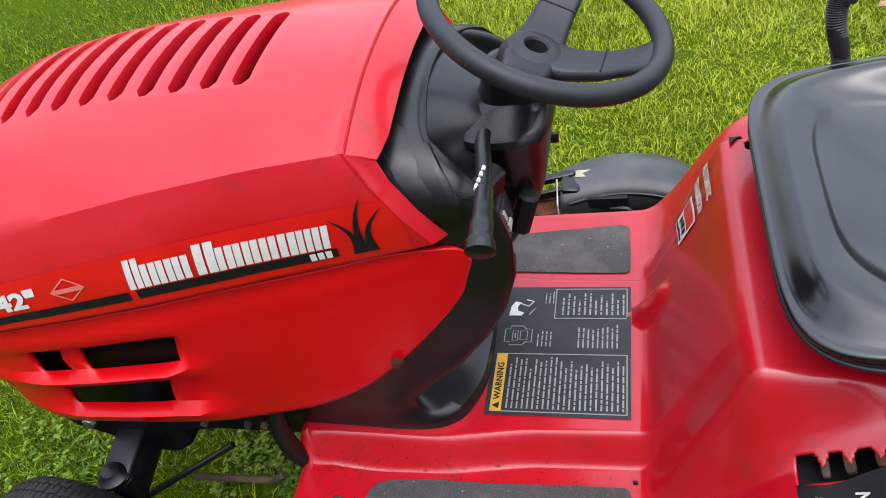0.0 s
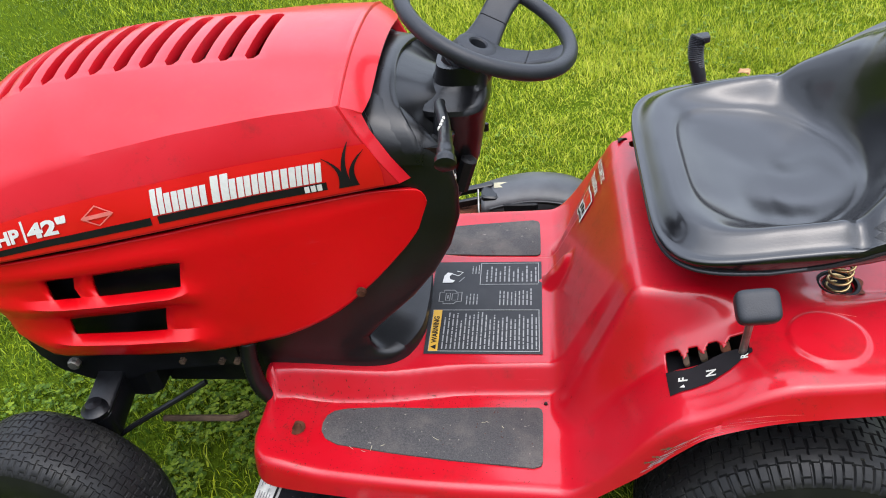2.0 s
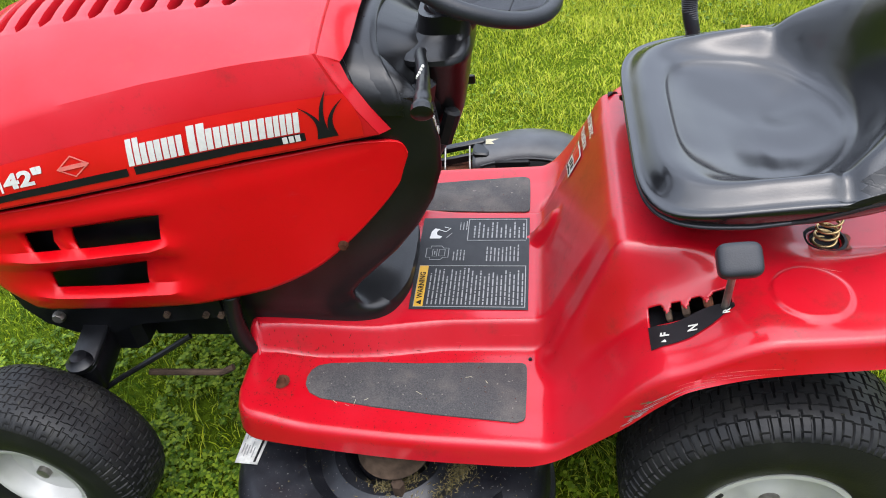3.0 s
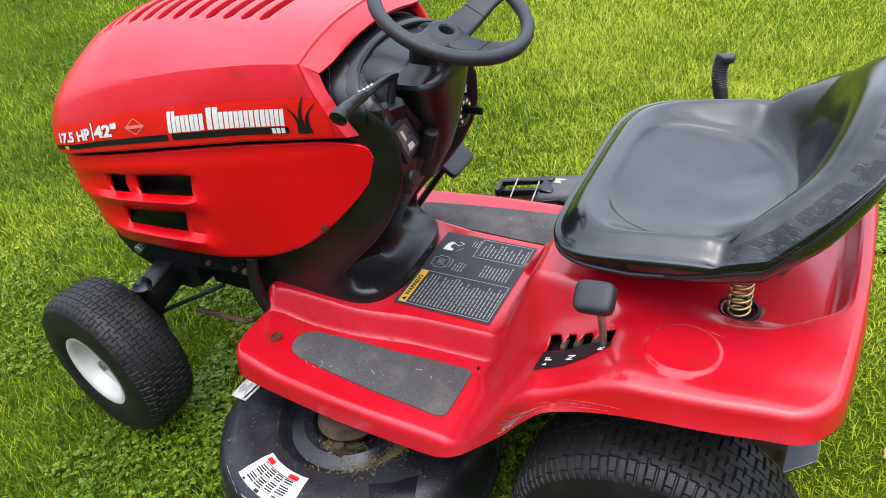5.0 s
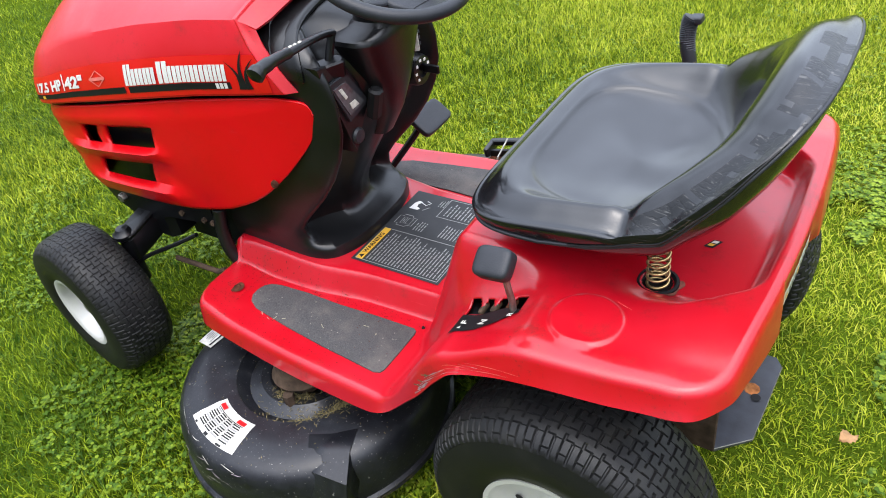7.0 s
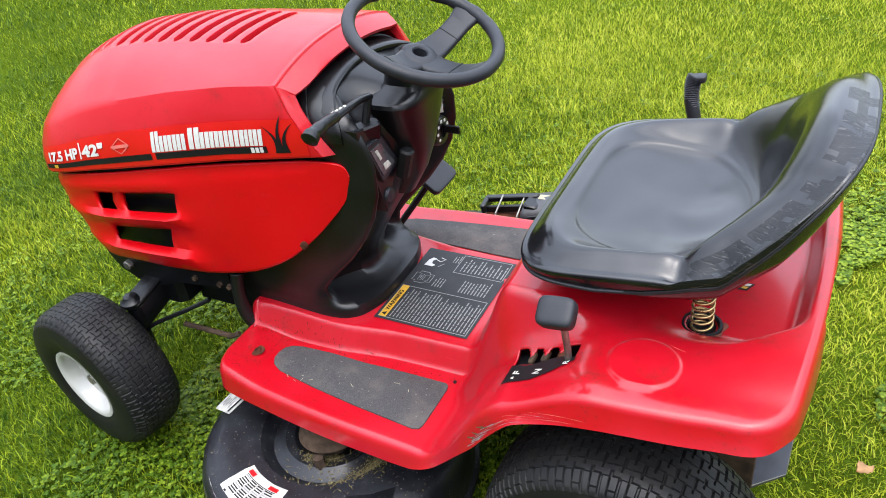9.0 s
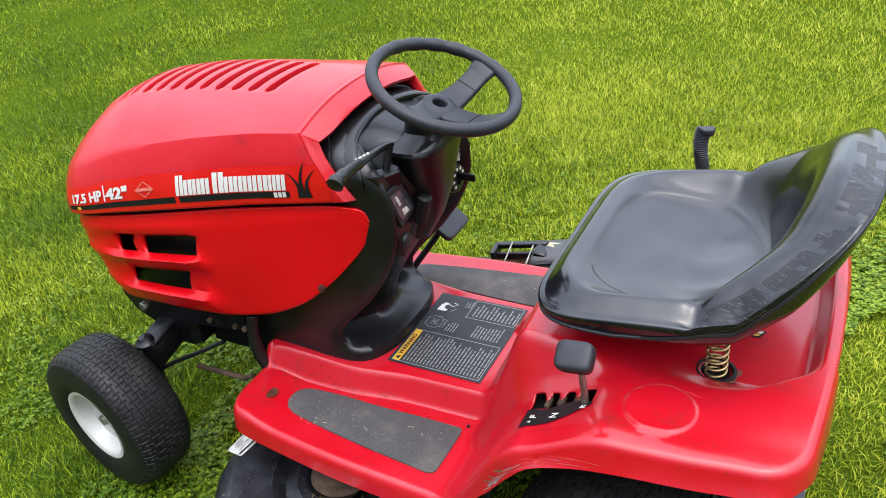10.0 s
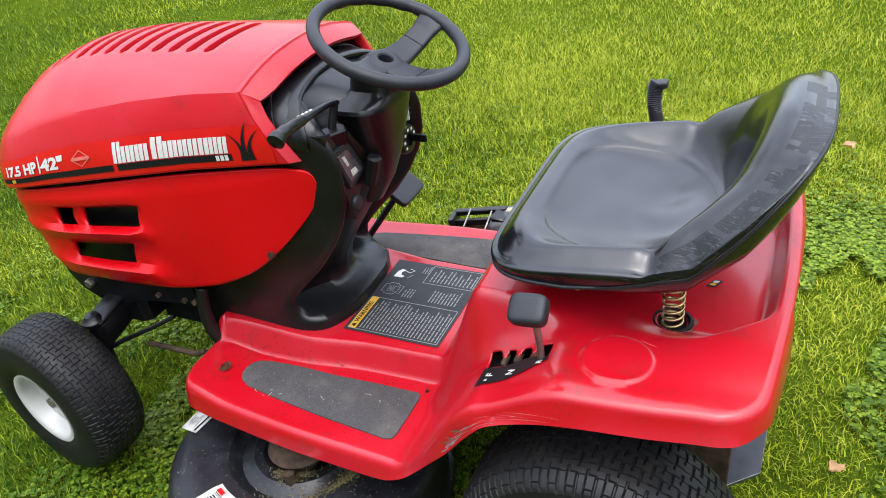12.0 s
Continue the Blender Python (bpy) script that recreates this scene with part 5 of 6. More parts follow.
def make_seat():
    n = 180
    rows = []
    spec = [0.02, 0.15, 0.30, 0.45, 0.55, 0.62, 0.66, 0.685, 0.70, 0.715, 0.735, 0.77, 0.80, 0.83, 0.86, 0.89, 0.92, 0.95, 0.98]
    for r in spec:
        row = []
        for k in range(n):
            t = 2 * math.pi * k / n
            X, Y, top, low = seat_rim(t)
            px, py = seat_pan_edge(t)
            if r < 0.70:
                x, y = lerp(-0.02, px, r / 0.70), lerp(-0.018, py, r / 0.70)
            else:
                q = (r - 0.70) / 0.30
                x, y = lerp(px, X, q), lerp(py, Y, q)
            back = smooth(0.048, 0.105, x)
            crest = lerp(table(x, SEAT_RISE) + (top - table(X, SEAT_RISE)), top, 0.08)
            pan = 0.660 + 0.012 * smooth(0.0, -0.15, x) - 0.016 * max(0.0, 1 - (r / 0.70) ** 2)
            # two worn hollows in the pan
            pan -= 0.007 * math.exp(-((x - 0.045) / 0.045) ** 2 - ((y - 0.045) / 0.05) ** 2) + 0.004 * math.exp(-((x - 0.01) / 0.06) ** 2 - ((y + 0.085) / 0.035) ** 2)
            # the bolster starts with a step round the pan, then rolls up to the rim
            z = pan + 0.0065 * smooth(0.63, 0.74, r) - 0.0015 * math.exp(-((r - 0.68) / 0.02) ** 2)
            front = smooth(0.72, 0.86, r)
            wing = knee(0.715, 0.825, r, 0.30)
            z = lerp(z, crest + 0.006 * back, lerp(front, wing, back))
            z -= lerp(0.022 * smooth(0.82, 1.0, r) ** 1.5, 0.050 * smooth(0.83, 1.0, r) ** 1.3, back)
            # deep fold where the backrest's wings meet the seat's sides
            fold = math.exp(-((x - 0.046) / 0.009) ** 2) * smooth(0.72, 0.86, r)
            z -= (0.012 if Y < 0 else 0.010) * fold
            # shallow sags round the pan
            z += 0.0012 * math.sin(5 * t + 9 * r) * smooth(0.45, 0.70, r) * smooth(0.98, 0.85, r) + 0.0010 * math.sin(3 * t - 11 * r) * smooth(0.1, 0.3, r) * smooth(0.7, 0.5, r)
            row.append((x, y, z))
        rows.append(row)
    for r, f in ((1.005, 0.0), (1.018, 0.10), (1.022, 0.25), (1.018, 0.5), (1.008, 0.8), (1.0, 1.0)):
        row = []
        for k in range(n):
            X, Y, top, low = seat_rim(2 * math.pi * k / n)
            fold = math.exp(-((X - 0.062) / 0.020) ** 2)
            row.append((lerp(SEAT_C[0], X, r), lerp(SEAT_C[1], Y, r), lerp(top - rim_drop(X) - 0.005 * fold * (f < 0.4), low, f)))
        rows.append(row)
    for r, dz in ((0.95, -0.004), (0.80, -0.012), (0.02, -0.02)):
        row = []
        for k in range(n):
            X, Y, top, low = seat_rim(2 * math.pi * k / n)
            row.append((lerp(SEAT_C[0], X, r), lerp(SEAT_C[1], Y, r), lerp(0.605, low, r ** 3) + dz * (r > 0.5)))
        rows.append(row)
    shape = sheet(rows, True)
    shape = (shape[0], shape[1] + [tuple(range(n)), tuple(reversed(range(len(shape[0]) - n, len(shape[0]))))])
    seat = part("seat", flipped(shape), VINYL, mower, "black vinyl bucket seat, creased and cracked along the rim", sharp=60, sub=1)
    # the skin has cracked in an uneven belt along the near wing and the top of the back
    seat.data.materials.append(CRACKED)
    first, last = spec.index(0.92), len(spec) + 2
    for q in seat.data.polygons:
        x, y, z = q.center
        if first <= q.index // n < last and x > 0.03 and y < 0.09:
            if noise.noise((x * 28, y * 28, z * 28)) + 0.6 * noise.noise((x * 90, y * 90, z * 90)) > 0.45 - 0.6 * smooth(0.03, 0.10, x) * smooth(0.09, -0.05, y):
                q.material_index = 1
    ring = []
    for k in range(n):
        X, Y, top, low = seat_rim(2 * math.pi * k / n)
        f = piping_at(X)
        ring.append((lerp(SEAT_C[0], X, 1.006 + 0.013 * (1 - f)), lerp(SEAT_C[1], Y, 1.006 + 0.013 * (1 - f)), lerp(top - rim_drop(X), low, f)))
    part("piping", tube(ring, 0.0030, 8, closed=True), BLACK_SOFT, seat, "black rubber edge piping", sharp=80)
    # cracked skin and pale scratches on the near side of the backrest's roll
    g = random.Random(14)

    def on_roll(t, f, proud):
        X, Y, top, low = seat_rim(t)
        r = 1.008 + 0.014 * math.sin(math.pi * min(1, 0.15 + f)) + proud
        return lerp(SEAT_C[0], X, r), lerp(SEAT_C[1], Y, r), lerp(top - rim_drop(X), low, f)

    def place_at(X):
        a, b = -math.pi / 2 - 0.5, -0.05
        for _ in range(30):
            m = (a + b) / 2
            if seat_rim(m)[0] < X:
                a = m
            else:
                b = m
        return a

    def worn(X):
        return smooth(0.0, 0.06, X) * smooth(0.231, 0.20, X)

    patch = []
    for X in np.linspace(0.0, 0.228, 60):
        t, tall = place_at(X), 0.21 * worn(X)
        wave = 0.02 * math.sin(70 * X) + 0.015 * math.sin(190 * X + 1)
        mid = 0.22 + wave
        patch.append([on_roll(t, min(piping_at(X) - 0.03, max(0.01, mid + tall * q)), 0.0006) for q in np.linspace(-1, 1, 9)])
    part("cracked_skin", flipped(sheet(patch)), CRACKED, seat, "cracked and peeling black vinyl on the backrest edge", sharp=80)
    for k in range(4):
        x0 = 0.065 + 0.03 * k
        length, f0, bow = g.uniform(0.012, 0.035), g.uniform(0.05, 0.4), g.uniform(-0.06, 0.06)
        line = [on_roll(place_at(x0 + length * q / 6), min(0.9, max(0.03, f0 + bow * math.sin(q))), 0.003) for q in range(7)]
        part("scratch", tube(line, 0.00022, 4), DUSTY, seat)
    seam = [on_roll(place_at(x), max(0.02, piping_at(x) - 0.12) + 0.012 * math.sin(90 * x), 0.0012) for x in np.linspace(-0.02, 0.205, 26)]
    part("split_seam", tube(seam, 0.0014, 6), INK, seat, "split seam along the backrest")
    part("seat_wire", tube(bend([(-0.10, -0.16, 0.600), (-0.08, -0.19, 0.606), (-0.061, -0.20, 0.602), (-0.05, -0.17, 0.598)], 5), 0.0018, 6), BRASS, seat, "loose yellowish wire")
    part("seat_pan", block((-0.02, 0, 0.600), (0.20, 0.26, 0.022), 0.02), FRAME_BLACK, seat, "black steel seat pan")
    for s in (-1, 1):
        part("seat_bracket", block((-0.13, s * 0.10, 0.592), (0.05, 0.03, 0.045), 0.004), FRAME_BLACK, seat)
    return seat


make_seat()
for s in (-1, 1):
    pts = []
    for k in range(97):
        t = k / 96
        a = 2 * math.pi * 6.0 * t
        pts.append((0.070 + 0.0150 * math.cos(a), s * 0.160 + 0.0150 * math.sin(a), 0.532 + 0.075 * t))
    spring = part("seat_spring", tube(pts, 0.0022, 6), BRASS, mower, "brass-coloured seat coil spring in a black hole", sharp=80)
    part("spring_cup", lathe([(0.0001, -0.006), (0.021, -0.004), (0.026, 0.004), (0.030, 0.003), (0.030, -0.004)], 24, "z", (0.070, s * 0.160, 0.541)), INK, spring)


# ---- wheels ----
def tread_band(outer, bulge, h, count, rows, depth, per):
    """The tyre's running face along y, with stepped interlocking grooves cut into it."""
    side, cell = 5, 1.70 * h / rows
    ws = list(np.linspace(-0.93, -0.85, side + 1)[:-1] * h)
    for r in range(rows):
        ws += [-0.85 * h + cell * (r + q) for q in (0.0, 0.06, 0.11, 0.46, 0.51, 0.89, 0.94)]
    ws += list(np.linspace(0.85, 0.93, side + 1) * h)
    w = np.array(ws)
    a = np.arange(count * per) / (count * per)
    A, W = np.meshgrid(a, w)
    t = (W + 0.85 * h) / cell
    row = np.clip(np.floor(t + 1e-6), 0, rows - 1)
    fr = t - row
    shoulder = np.abs(W) > 0.849 * h
    q = np.mod(A * count + np.where(shoulder, np.where(W < 0, 0, (rows - 1) % 2) * 0.5, (row % 2) * 0.5), 1.0)
    g = 0.085
    across = (q < g) & ~((fr > 0.5) & ~shoulder & (row % 3 == 1))
    half = (q > 0.5) & (q < 0.5 + g) & (shoulder | (fr > 0.46))
    along = ~shoulder & ((fr < 0.10) | (fr > 0.91)) & np.where((row + (fr > 0.5)) % 2 == 0, q < 0.5 + g, (q > 0.5) | (q < g))
    groove = across | half | along
    f = 0.96 - 0.20 * (np.abs(W) / (0.93 * h)) ** 4.5
    rad = outer - bulge * (1 - f) + np.where(groove, 0.0, depth) * np.clip((0.935 - np.abs(W) / h) / 0.03, 0, 1)
    ang = 2 * np.pi * A
    pts = np.stack([rad * np.cos(ang), W, rad * np.sin(ang)], 2)
    return sheet([[tuple(p) for p in r] for r in pts.tolist()], True)


def make_wheel(name, centre, radius, width, rim_r, count, rows_across, depth, turn, label):
    """A wheel whose outer face looks to -y."""
    side = 1 if centre[1] < 0 else -1
    m = Matrix.Translation(centre) @ Matrix.Rotation(radians(turn), 4, "Z") @ (Matrix.Rotation(math.pi, 4, "Z") if side < 0 else Matrix.Identity(4))
    hub = new(name)
    hub.parent = mower
    hub["label"] = label
    h = width / 2
    bulge = radius - rim_r
    prof = [(rim_r - 0.004, -h * 0.80), (rim_r + 0.004, -h * 0.86), (rim_r + bulge * 0.12, -h * 0.94), (rim_r + bulge * 0.35, -h * 1.0), (rim_r + bulge * 0.58, -h * 0.99), (rim_r + bulge * 0.76, -h * 0.93),
            (rim_r + bulge * 0.87, -h * 0.83), (rim_r + bulge * 0.93, -h * 0.62), (rim_r + bulge * 0.955, -h * 0.3), (rim_r + bulge * 0.96, 0)]
    wall = prof[:6]
    shapes = [lathe(wall, 96, "y"), lathe([(r, -y) for r, y in reversed(wall)], 96, "y"), lathe([(rim_r - 0.004, h * 0.5), (0.0001, h * 0.5)], 24, "y"), tread_band(radius, bulge, h, count, rows_across, depth, 14)]
    tyre = part("tyre", moved(joined(*shapes[:3]), m), SIDEWALL, hub, "black rubber tyre with interlocking tread", sharp=40)
    part("tread", moved(shapes[3], m), TREAD, tyre, "dusty interlocking tread", sharp=40)
    disc = [(rim_r + 0.004, -h * 0.84), (rim_r + 0.005, -h * 0.90), (rim_r - 0.003, -h * 0.90), (rim_r - 0.010, -h * 0.80), (rim_r - 0.014, -h * 0.55), (rim_r * 0.80, -h * 0.42), (rim_r * 0.55, -h * 0.36), (rim_r * 0.36, -h * 0.40), (rim_r * 0.26, -h * 0.52), (0.0001, -h * 0.54)]
    rim = part("rim", moved(lathe(disc, 48, "y"), m), RIM, hub, "cream-white steel rim", sharp=50)
    part("hub_cap", moved(lathe([(rim_r * 0.15, -h * 0.50), (rim_r * 0.14, -h * 0.66), (0.0001, -h * 0.68)], 14, "y"), m), STEEL, hub)
    for k in range(1 if radius < 0.20 else 3):
        a = radians(70 + 120 * k)
        part("rim_hole", moved(lathe([(0.0001, -h * 0.43), (0.0075, -h * 0.43)], 10, "y", (rim_r * 0.66 * math.cos(a), 0, rim_r * 0.66 * math.sin(a))), m), INK, hub)


for s in (-1, 1):
    make_wheel("rear_wheel", (0.005, s * 0.339, 0.2245), 0.220, 0.174, 0.107, 50, 8, 0.0040, 0, "rear wheel with a white rim")
    make_wheel("front_wheel", (-1.183, s * 0.333, 0.198), 0.183, 0.138, 0.086, 50, 8, 0.0020, -7, "front wheel with a white rim")

# ---- chassis ----
part("frame_rail", joined(*[block((-0.98, s * 0.135, 0.40), (0.46, 0.012, 0.085), 0.003) for s in (-1, 1)] + [block((-1.20, 0, 0.415), (0.02, 0.27, 0.07), 0.003)]), FRAME_BLACK, mower, "black steel frame rails")
for s in (-1, 1):
    plate = [(-1.235, 0.455), (-1.225, 0.41), (-1.20, 0.375), (-1.15, 0.350), (-1.08, 0.352), (-1.02, 0.375), (-0.94, 0.385), (-0.865, 0.395), (-0.865, 0.46)]
    n = len(plate)
    v = [(x, s * 0.180, z) for x, z in plate] + [(x, s * 0.186, z) for x, z in plate]
    f = [tuple(range(n)), tuple(reversed(range(n, 2 * n)))] + [(i, i + n, (i + 1) % n + n, (i + 1) % n) for i in range(n)]
    part("axle_bracket", (v, f if s > 0 else [tuple(reversed(q)) for q in f]), FRAME_BLACK, mower)
    part("kingpin", joined(tube([(-1.112, s * 0.254, 0.352), (-1.112, s * 0.254, 0.22)], 0.014, 16), lathe([(0.0001, 0.368), (0.014, 0.366), (0.018, 0.358), (0.025, 0.354), (0.025, 0.347), (0.02, 0.340)], 20, "z", (-1.112, s * 0.254, 0.0)),
         tube([(-1.112, s * 0.254, 0.225), (-1.176, s * 0.330, 0.200)], 0.014, 12)), FRAME_BLACK, mower, "black front spindle with a round cap", sharp=40)
    part("bolt", lathe([(0.0001, s * 0.198), (0.009, s * 0.198), (0.011, s * 0.195), (0.011, s * 0.186)], 8, "y", (-1.165, 0, 0.395)), STEEL, mower)
    for x in (-0.965, -0.895, -0.868):
        part("bolt", lathe([(0.0001, s * 0.193), (0.006, s * 0.193), (0.0065, s * 0.184)], 6, "y", (x, 0, 0.402)), DUSTY, mower)
def axle_end(s, r, grow, z_in, z_out, thick):
    """Round-ended arm of the axle casting, sloping down and out from the frame to the spindle."""
    c, y1 = (-1.110, 0.252), 0.150
    plan = [(c[0] - r, y1), (c[0] + r, y1)] + [(c[0] + r * math.cos(t), c[1] + grow + r * math.sin(t)) for t in np.linspace(0, math.pi, 11)]
    rows = []
    for e, d in ((0.9, 0), (1.0, 0.004), (1.0, thick - 0.004), (0.9, thick)):
        rows.append([(c[0] + (x - c[0]) * e, s * (0.2 + (y - 0.2) * e), lerp(z_in, z_out, (y - y1) / 0.12) - d) for x, y in plan])
    shape = capped(sheet(rows, True), len(plan))
    return shape if s > 0 else flipped(shape)


part("front_axle", joined(block((-1.10, 0, 0.35), (0.12, 0.36, 0.11), 0.015), *[axle_end(s, 0.024, 0.000, 0.378, 0.352, 0.012) for s in (-1, 1)], *[axle_end(s, 0.021, -0.002, 0.368, 0.340, 0.06) for s in (-1, 1)]), FRAME_BLACK, mower, "black cast front axle beam", sharp=40)
# added block, fills the gap under the engine to keep light off the grass
part("shade_block", block((-0.95, 0, 0.33), (0.26, 0.24, 0.14), 0.03), FRAME_BLACK, mower, "plain dark block added under the frame to deepen the shade")
part("tie_rod", tube([(-1.10, -0.250, 0.275), (-1.07, -0.240, 0.292), (-0.99, -0.212, 0.328), (-0.935, -0.195, 0.356)], 0.0052, 8), FRAME_BLACK, mower, "black steering rod")
part("drag_link", tube([(-1.04, -0.200, 0.262), (-0.90, -0.200, 0.266), (-0.88, -0.195, 0.275)], 0.0062, 8), DUSTY, mower, "rusty link rod")
hose = [(-0.845, -0.178, 0.44), (-0.848, -0.186, 0.39), (-0.842, -0.190, 0.34), (-0.820, -0.185, 0.29)]
part("ribbed_hose", tube(bend(hose, 14), [0.0135 + 0.0014 * (k % 2) for k in range(43)], 12), BLACK, mower, "black ribbed hose", sharp=80)
part("underbody", block((-0.38, 0, 0.275), (0.85, 0.20, 0.08), 0.02), FRAME_BLACK, mower, "dark transaxle and belly frame")
part("rear_axle", joined(tube([(0.005, -0.30, 0.2245), (0.005, 0.30, 0.2245)], 0.022, 14), block((0.0, 0, 0.29), (0.22, 0.22, 0.16), 0.03)), FRAME_BLACK, mower)
edge = [(0.06, -0.146), (0.173, -0.146), (0.222, -0.100), (0.226, 0.076), (0.213, 0.094), (0.06, 0.094)]
cap = [[(x, y, z) for x, y in edge] for z in (0.192, 0.200)]
hitch = part("hitch_plate", capped(sheet(cap, True), 6), plain("blue_black_steel", (0.018, 0.020, 0.026), 0.42, vary=0.4, scale=30, relief=0.3), mower, "blue-black steel hitch plate with a rust spot", bevel=0.001)
part("rust_patch", lathe([(0.0001, 0.2010), (0.010, 0.2010), (0.014, 0.2004)], 9, "z", (0.193, 0.004, 0)), plain("orange_rust", (0.20, 0.075, 0.025), 0.9, vary=0.5, scale=90, relief=0.4, spec=0.1), hitch)
part("plate_hole", lathe([(0.0001, 0.2018), (0.0085, 0.2018)], 14, "z", (0.204, -0.014, 0)), INK, hitch)
part("worn_edge", tube([(0.172, -0.146, 0.199), (0.222, -0.1005, 0.199), (0.2262, 0.076, 0.199)], 0.0011, 5), STEEL, hitch)
for y in (-0.150, 0.098):
    part("rear_frame", block((0.135, y, 0.335), (0.078, 0.006, 0.27), 0.002), DUSTY, mower, "brown dusty rear frame plate", bevel=0.001)
part("frame_bolt", lathe([(0.0001, -0.172), (0.010, -0.172), (0.011, -0.166), (0.011, -0.152)], 8, "y", (0.128, 0, 0.40)), RUST, mower)


def rear_face(y, z, proud):
    """The recessed middle of the rear skirt."""
    return 0.222 - 0.026 * (y / 0.37) ** 2 + 0.007 + proud, y, z


tear = random.Random(4)
torn = part("rear_sticker", sheet([[rear_face(y, z, 0.0012) for z in (0.497 + 0.004 * tear.random(), 0.504, 0.515, 0.526 - 0.006 * tear.random())] for y in np.linspace(-0.104, 0.052, 22)]), PALE, body, "torn pale rear sticker with worn lettering")
for k in range(9):
    y = -0.088 + 0.015 * k
    part("print_bar", sheet([[rear_face(q, z, 0.0022) for z in (0.504, 0.516)] for q in (y, y + 0.007)]), INK if k % 4 else YELLOW, torn, "", True)

# ---- far-side lever and pedals ----
lift = part("lift_lever", tube([(-0.03, 0.328, 0.50), (-0.047, 0.338, 0.63)], 0.006, 10), STEEL, mower, "steel lift lever with a ribbed black grip")
grip = bend([(-0.049, 0.338, 0.606), (-0.054, 0.341, 0.630), (-0.060, 0.346, 0.654), (-0.063, 0.352, 0.676), (-0.062, 0.357, 0.694), (-0.058, 0.360, 0.705)], 12)
handle = part("ribbed_grip", tube(grip, [0.0115 + 0.0032 * k / len(grip) + 0.0018 * (k % 2) for k in range(len(grip) - 4)] + [0.0152, 0.0150, 0.0140, 0.0100], 16), BLACK_SOFT, lift, sharp=80)
part("grip_hook", pillow((-0.052, 0.360, 0.700), (0.026, 0.026, 0.014), 0.4, Matrix.Rotation(radians(-6), 4, "Y")), BLACK_SOFT, handle, sharp=80)
pedal = part("brake_pedal", pillow((-0.605, 0.268, 0.452), (0.062, 0.105, 0.018), 0.35, Matrix.Rotation(radians(38), 4, "Y")), BLACK_SOFT, mower, "black rubber brake pedal on a bent arm", sharp=80)
part("pedal_arm", tube([(-0.618, 0.262, 0.446), (-0.650, 0.245, 0.40), (-0.690, 0.20, 0.34)], 0.008, 8), FRAME_BLACK, pedal)
part("far_strip", sheet([[(x, y, body_top(x, y) + 0.003) for y in (0.195 + 1.45 * (x + 0.215) - 0.008, 0.195 + 1.45 * (x + 0.215), 0.195 + 1.45 * (x + 0.215) + 0.008)] for x in np.linspace(-0.215, -0.170, 9)]), INK, body, "black strip by a slotted hole", solid=0.002)
part("strip_bolt", lathe([(0.0001, 0.008), (0.005, 0.008), (0.006, 0.003), (0.006, -0.004)], 8, "z", (-0.193, 0.227, body_top(-0.193, 0.227))), FRAME_BLACK, body)

# ---- mowing deck ----
DECK_C = (-0.592, -0.285)
CLUMP_A, CLUMP_B = (0.082, -75), (0.135, -20)
DECK_PROFILE = [(0.0001, 0.158), (0.060, 0.158), (0.068, 0.172), (0.080, 0.182), (0.098, 0.183), (0.112, 0.174), (0.124, 0.171), (0.134, 0.178), (0.146, 0.192), (0.185, 0.197), (0.225, 0.195), (0.250, 0.190), (0.264, 0.176), (0.271, 0.155), (0.274, 0.12), (0.275, 0.085), (0.282, 0.080), (0.284, 0.072), (0.278, 0.070)]


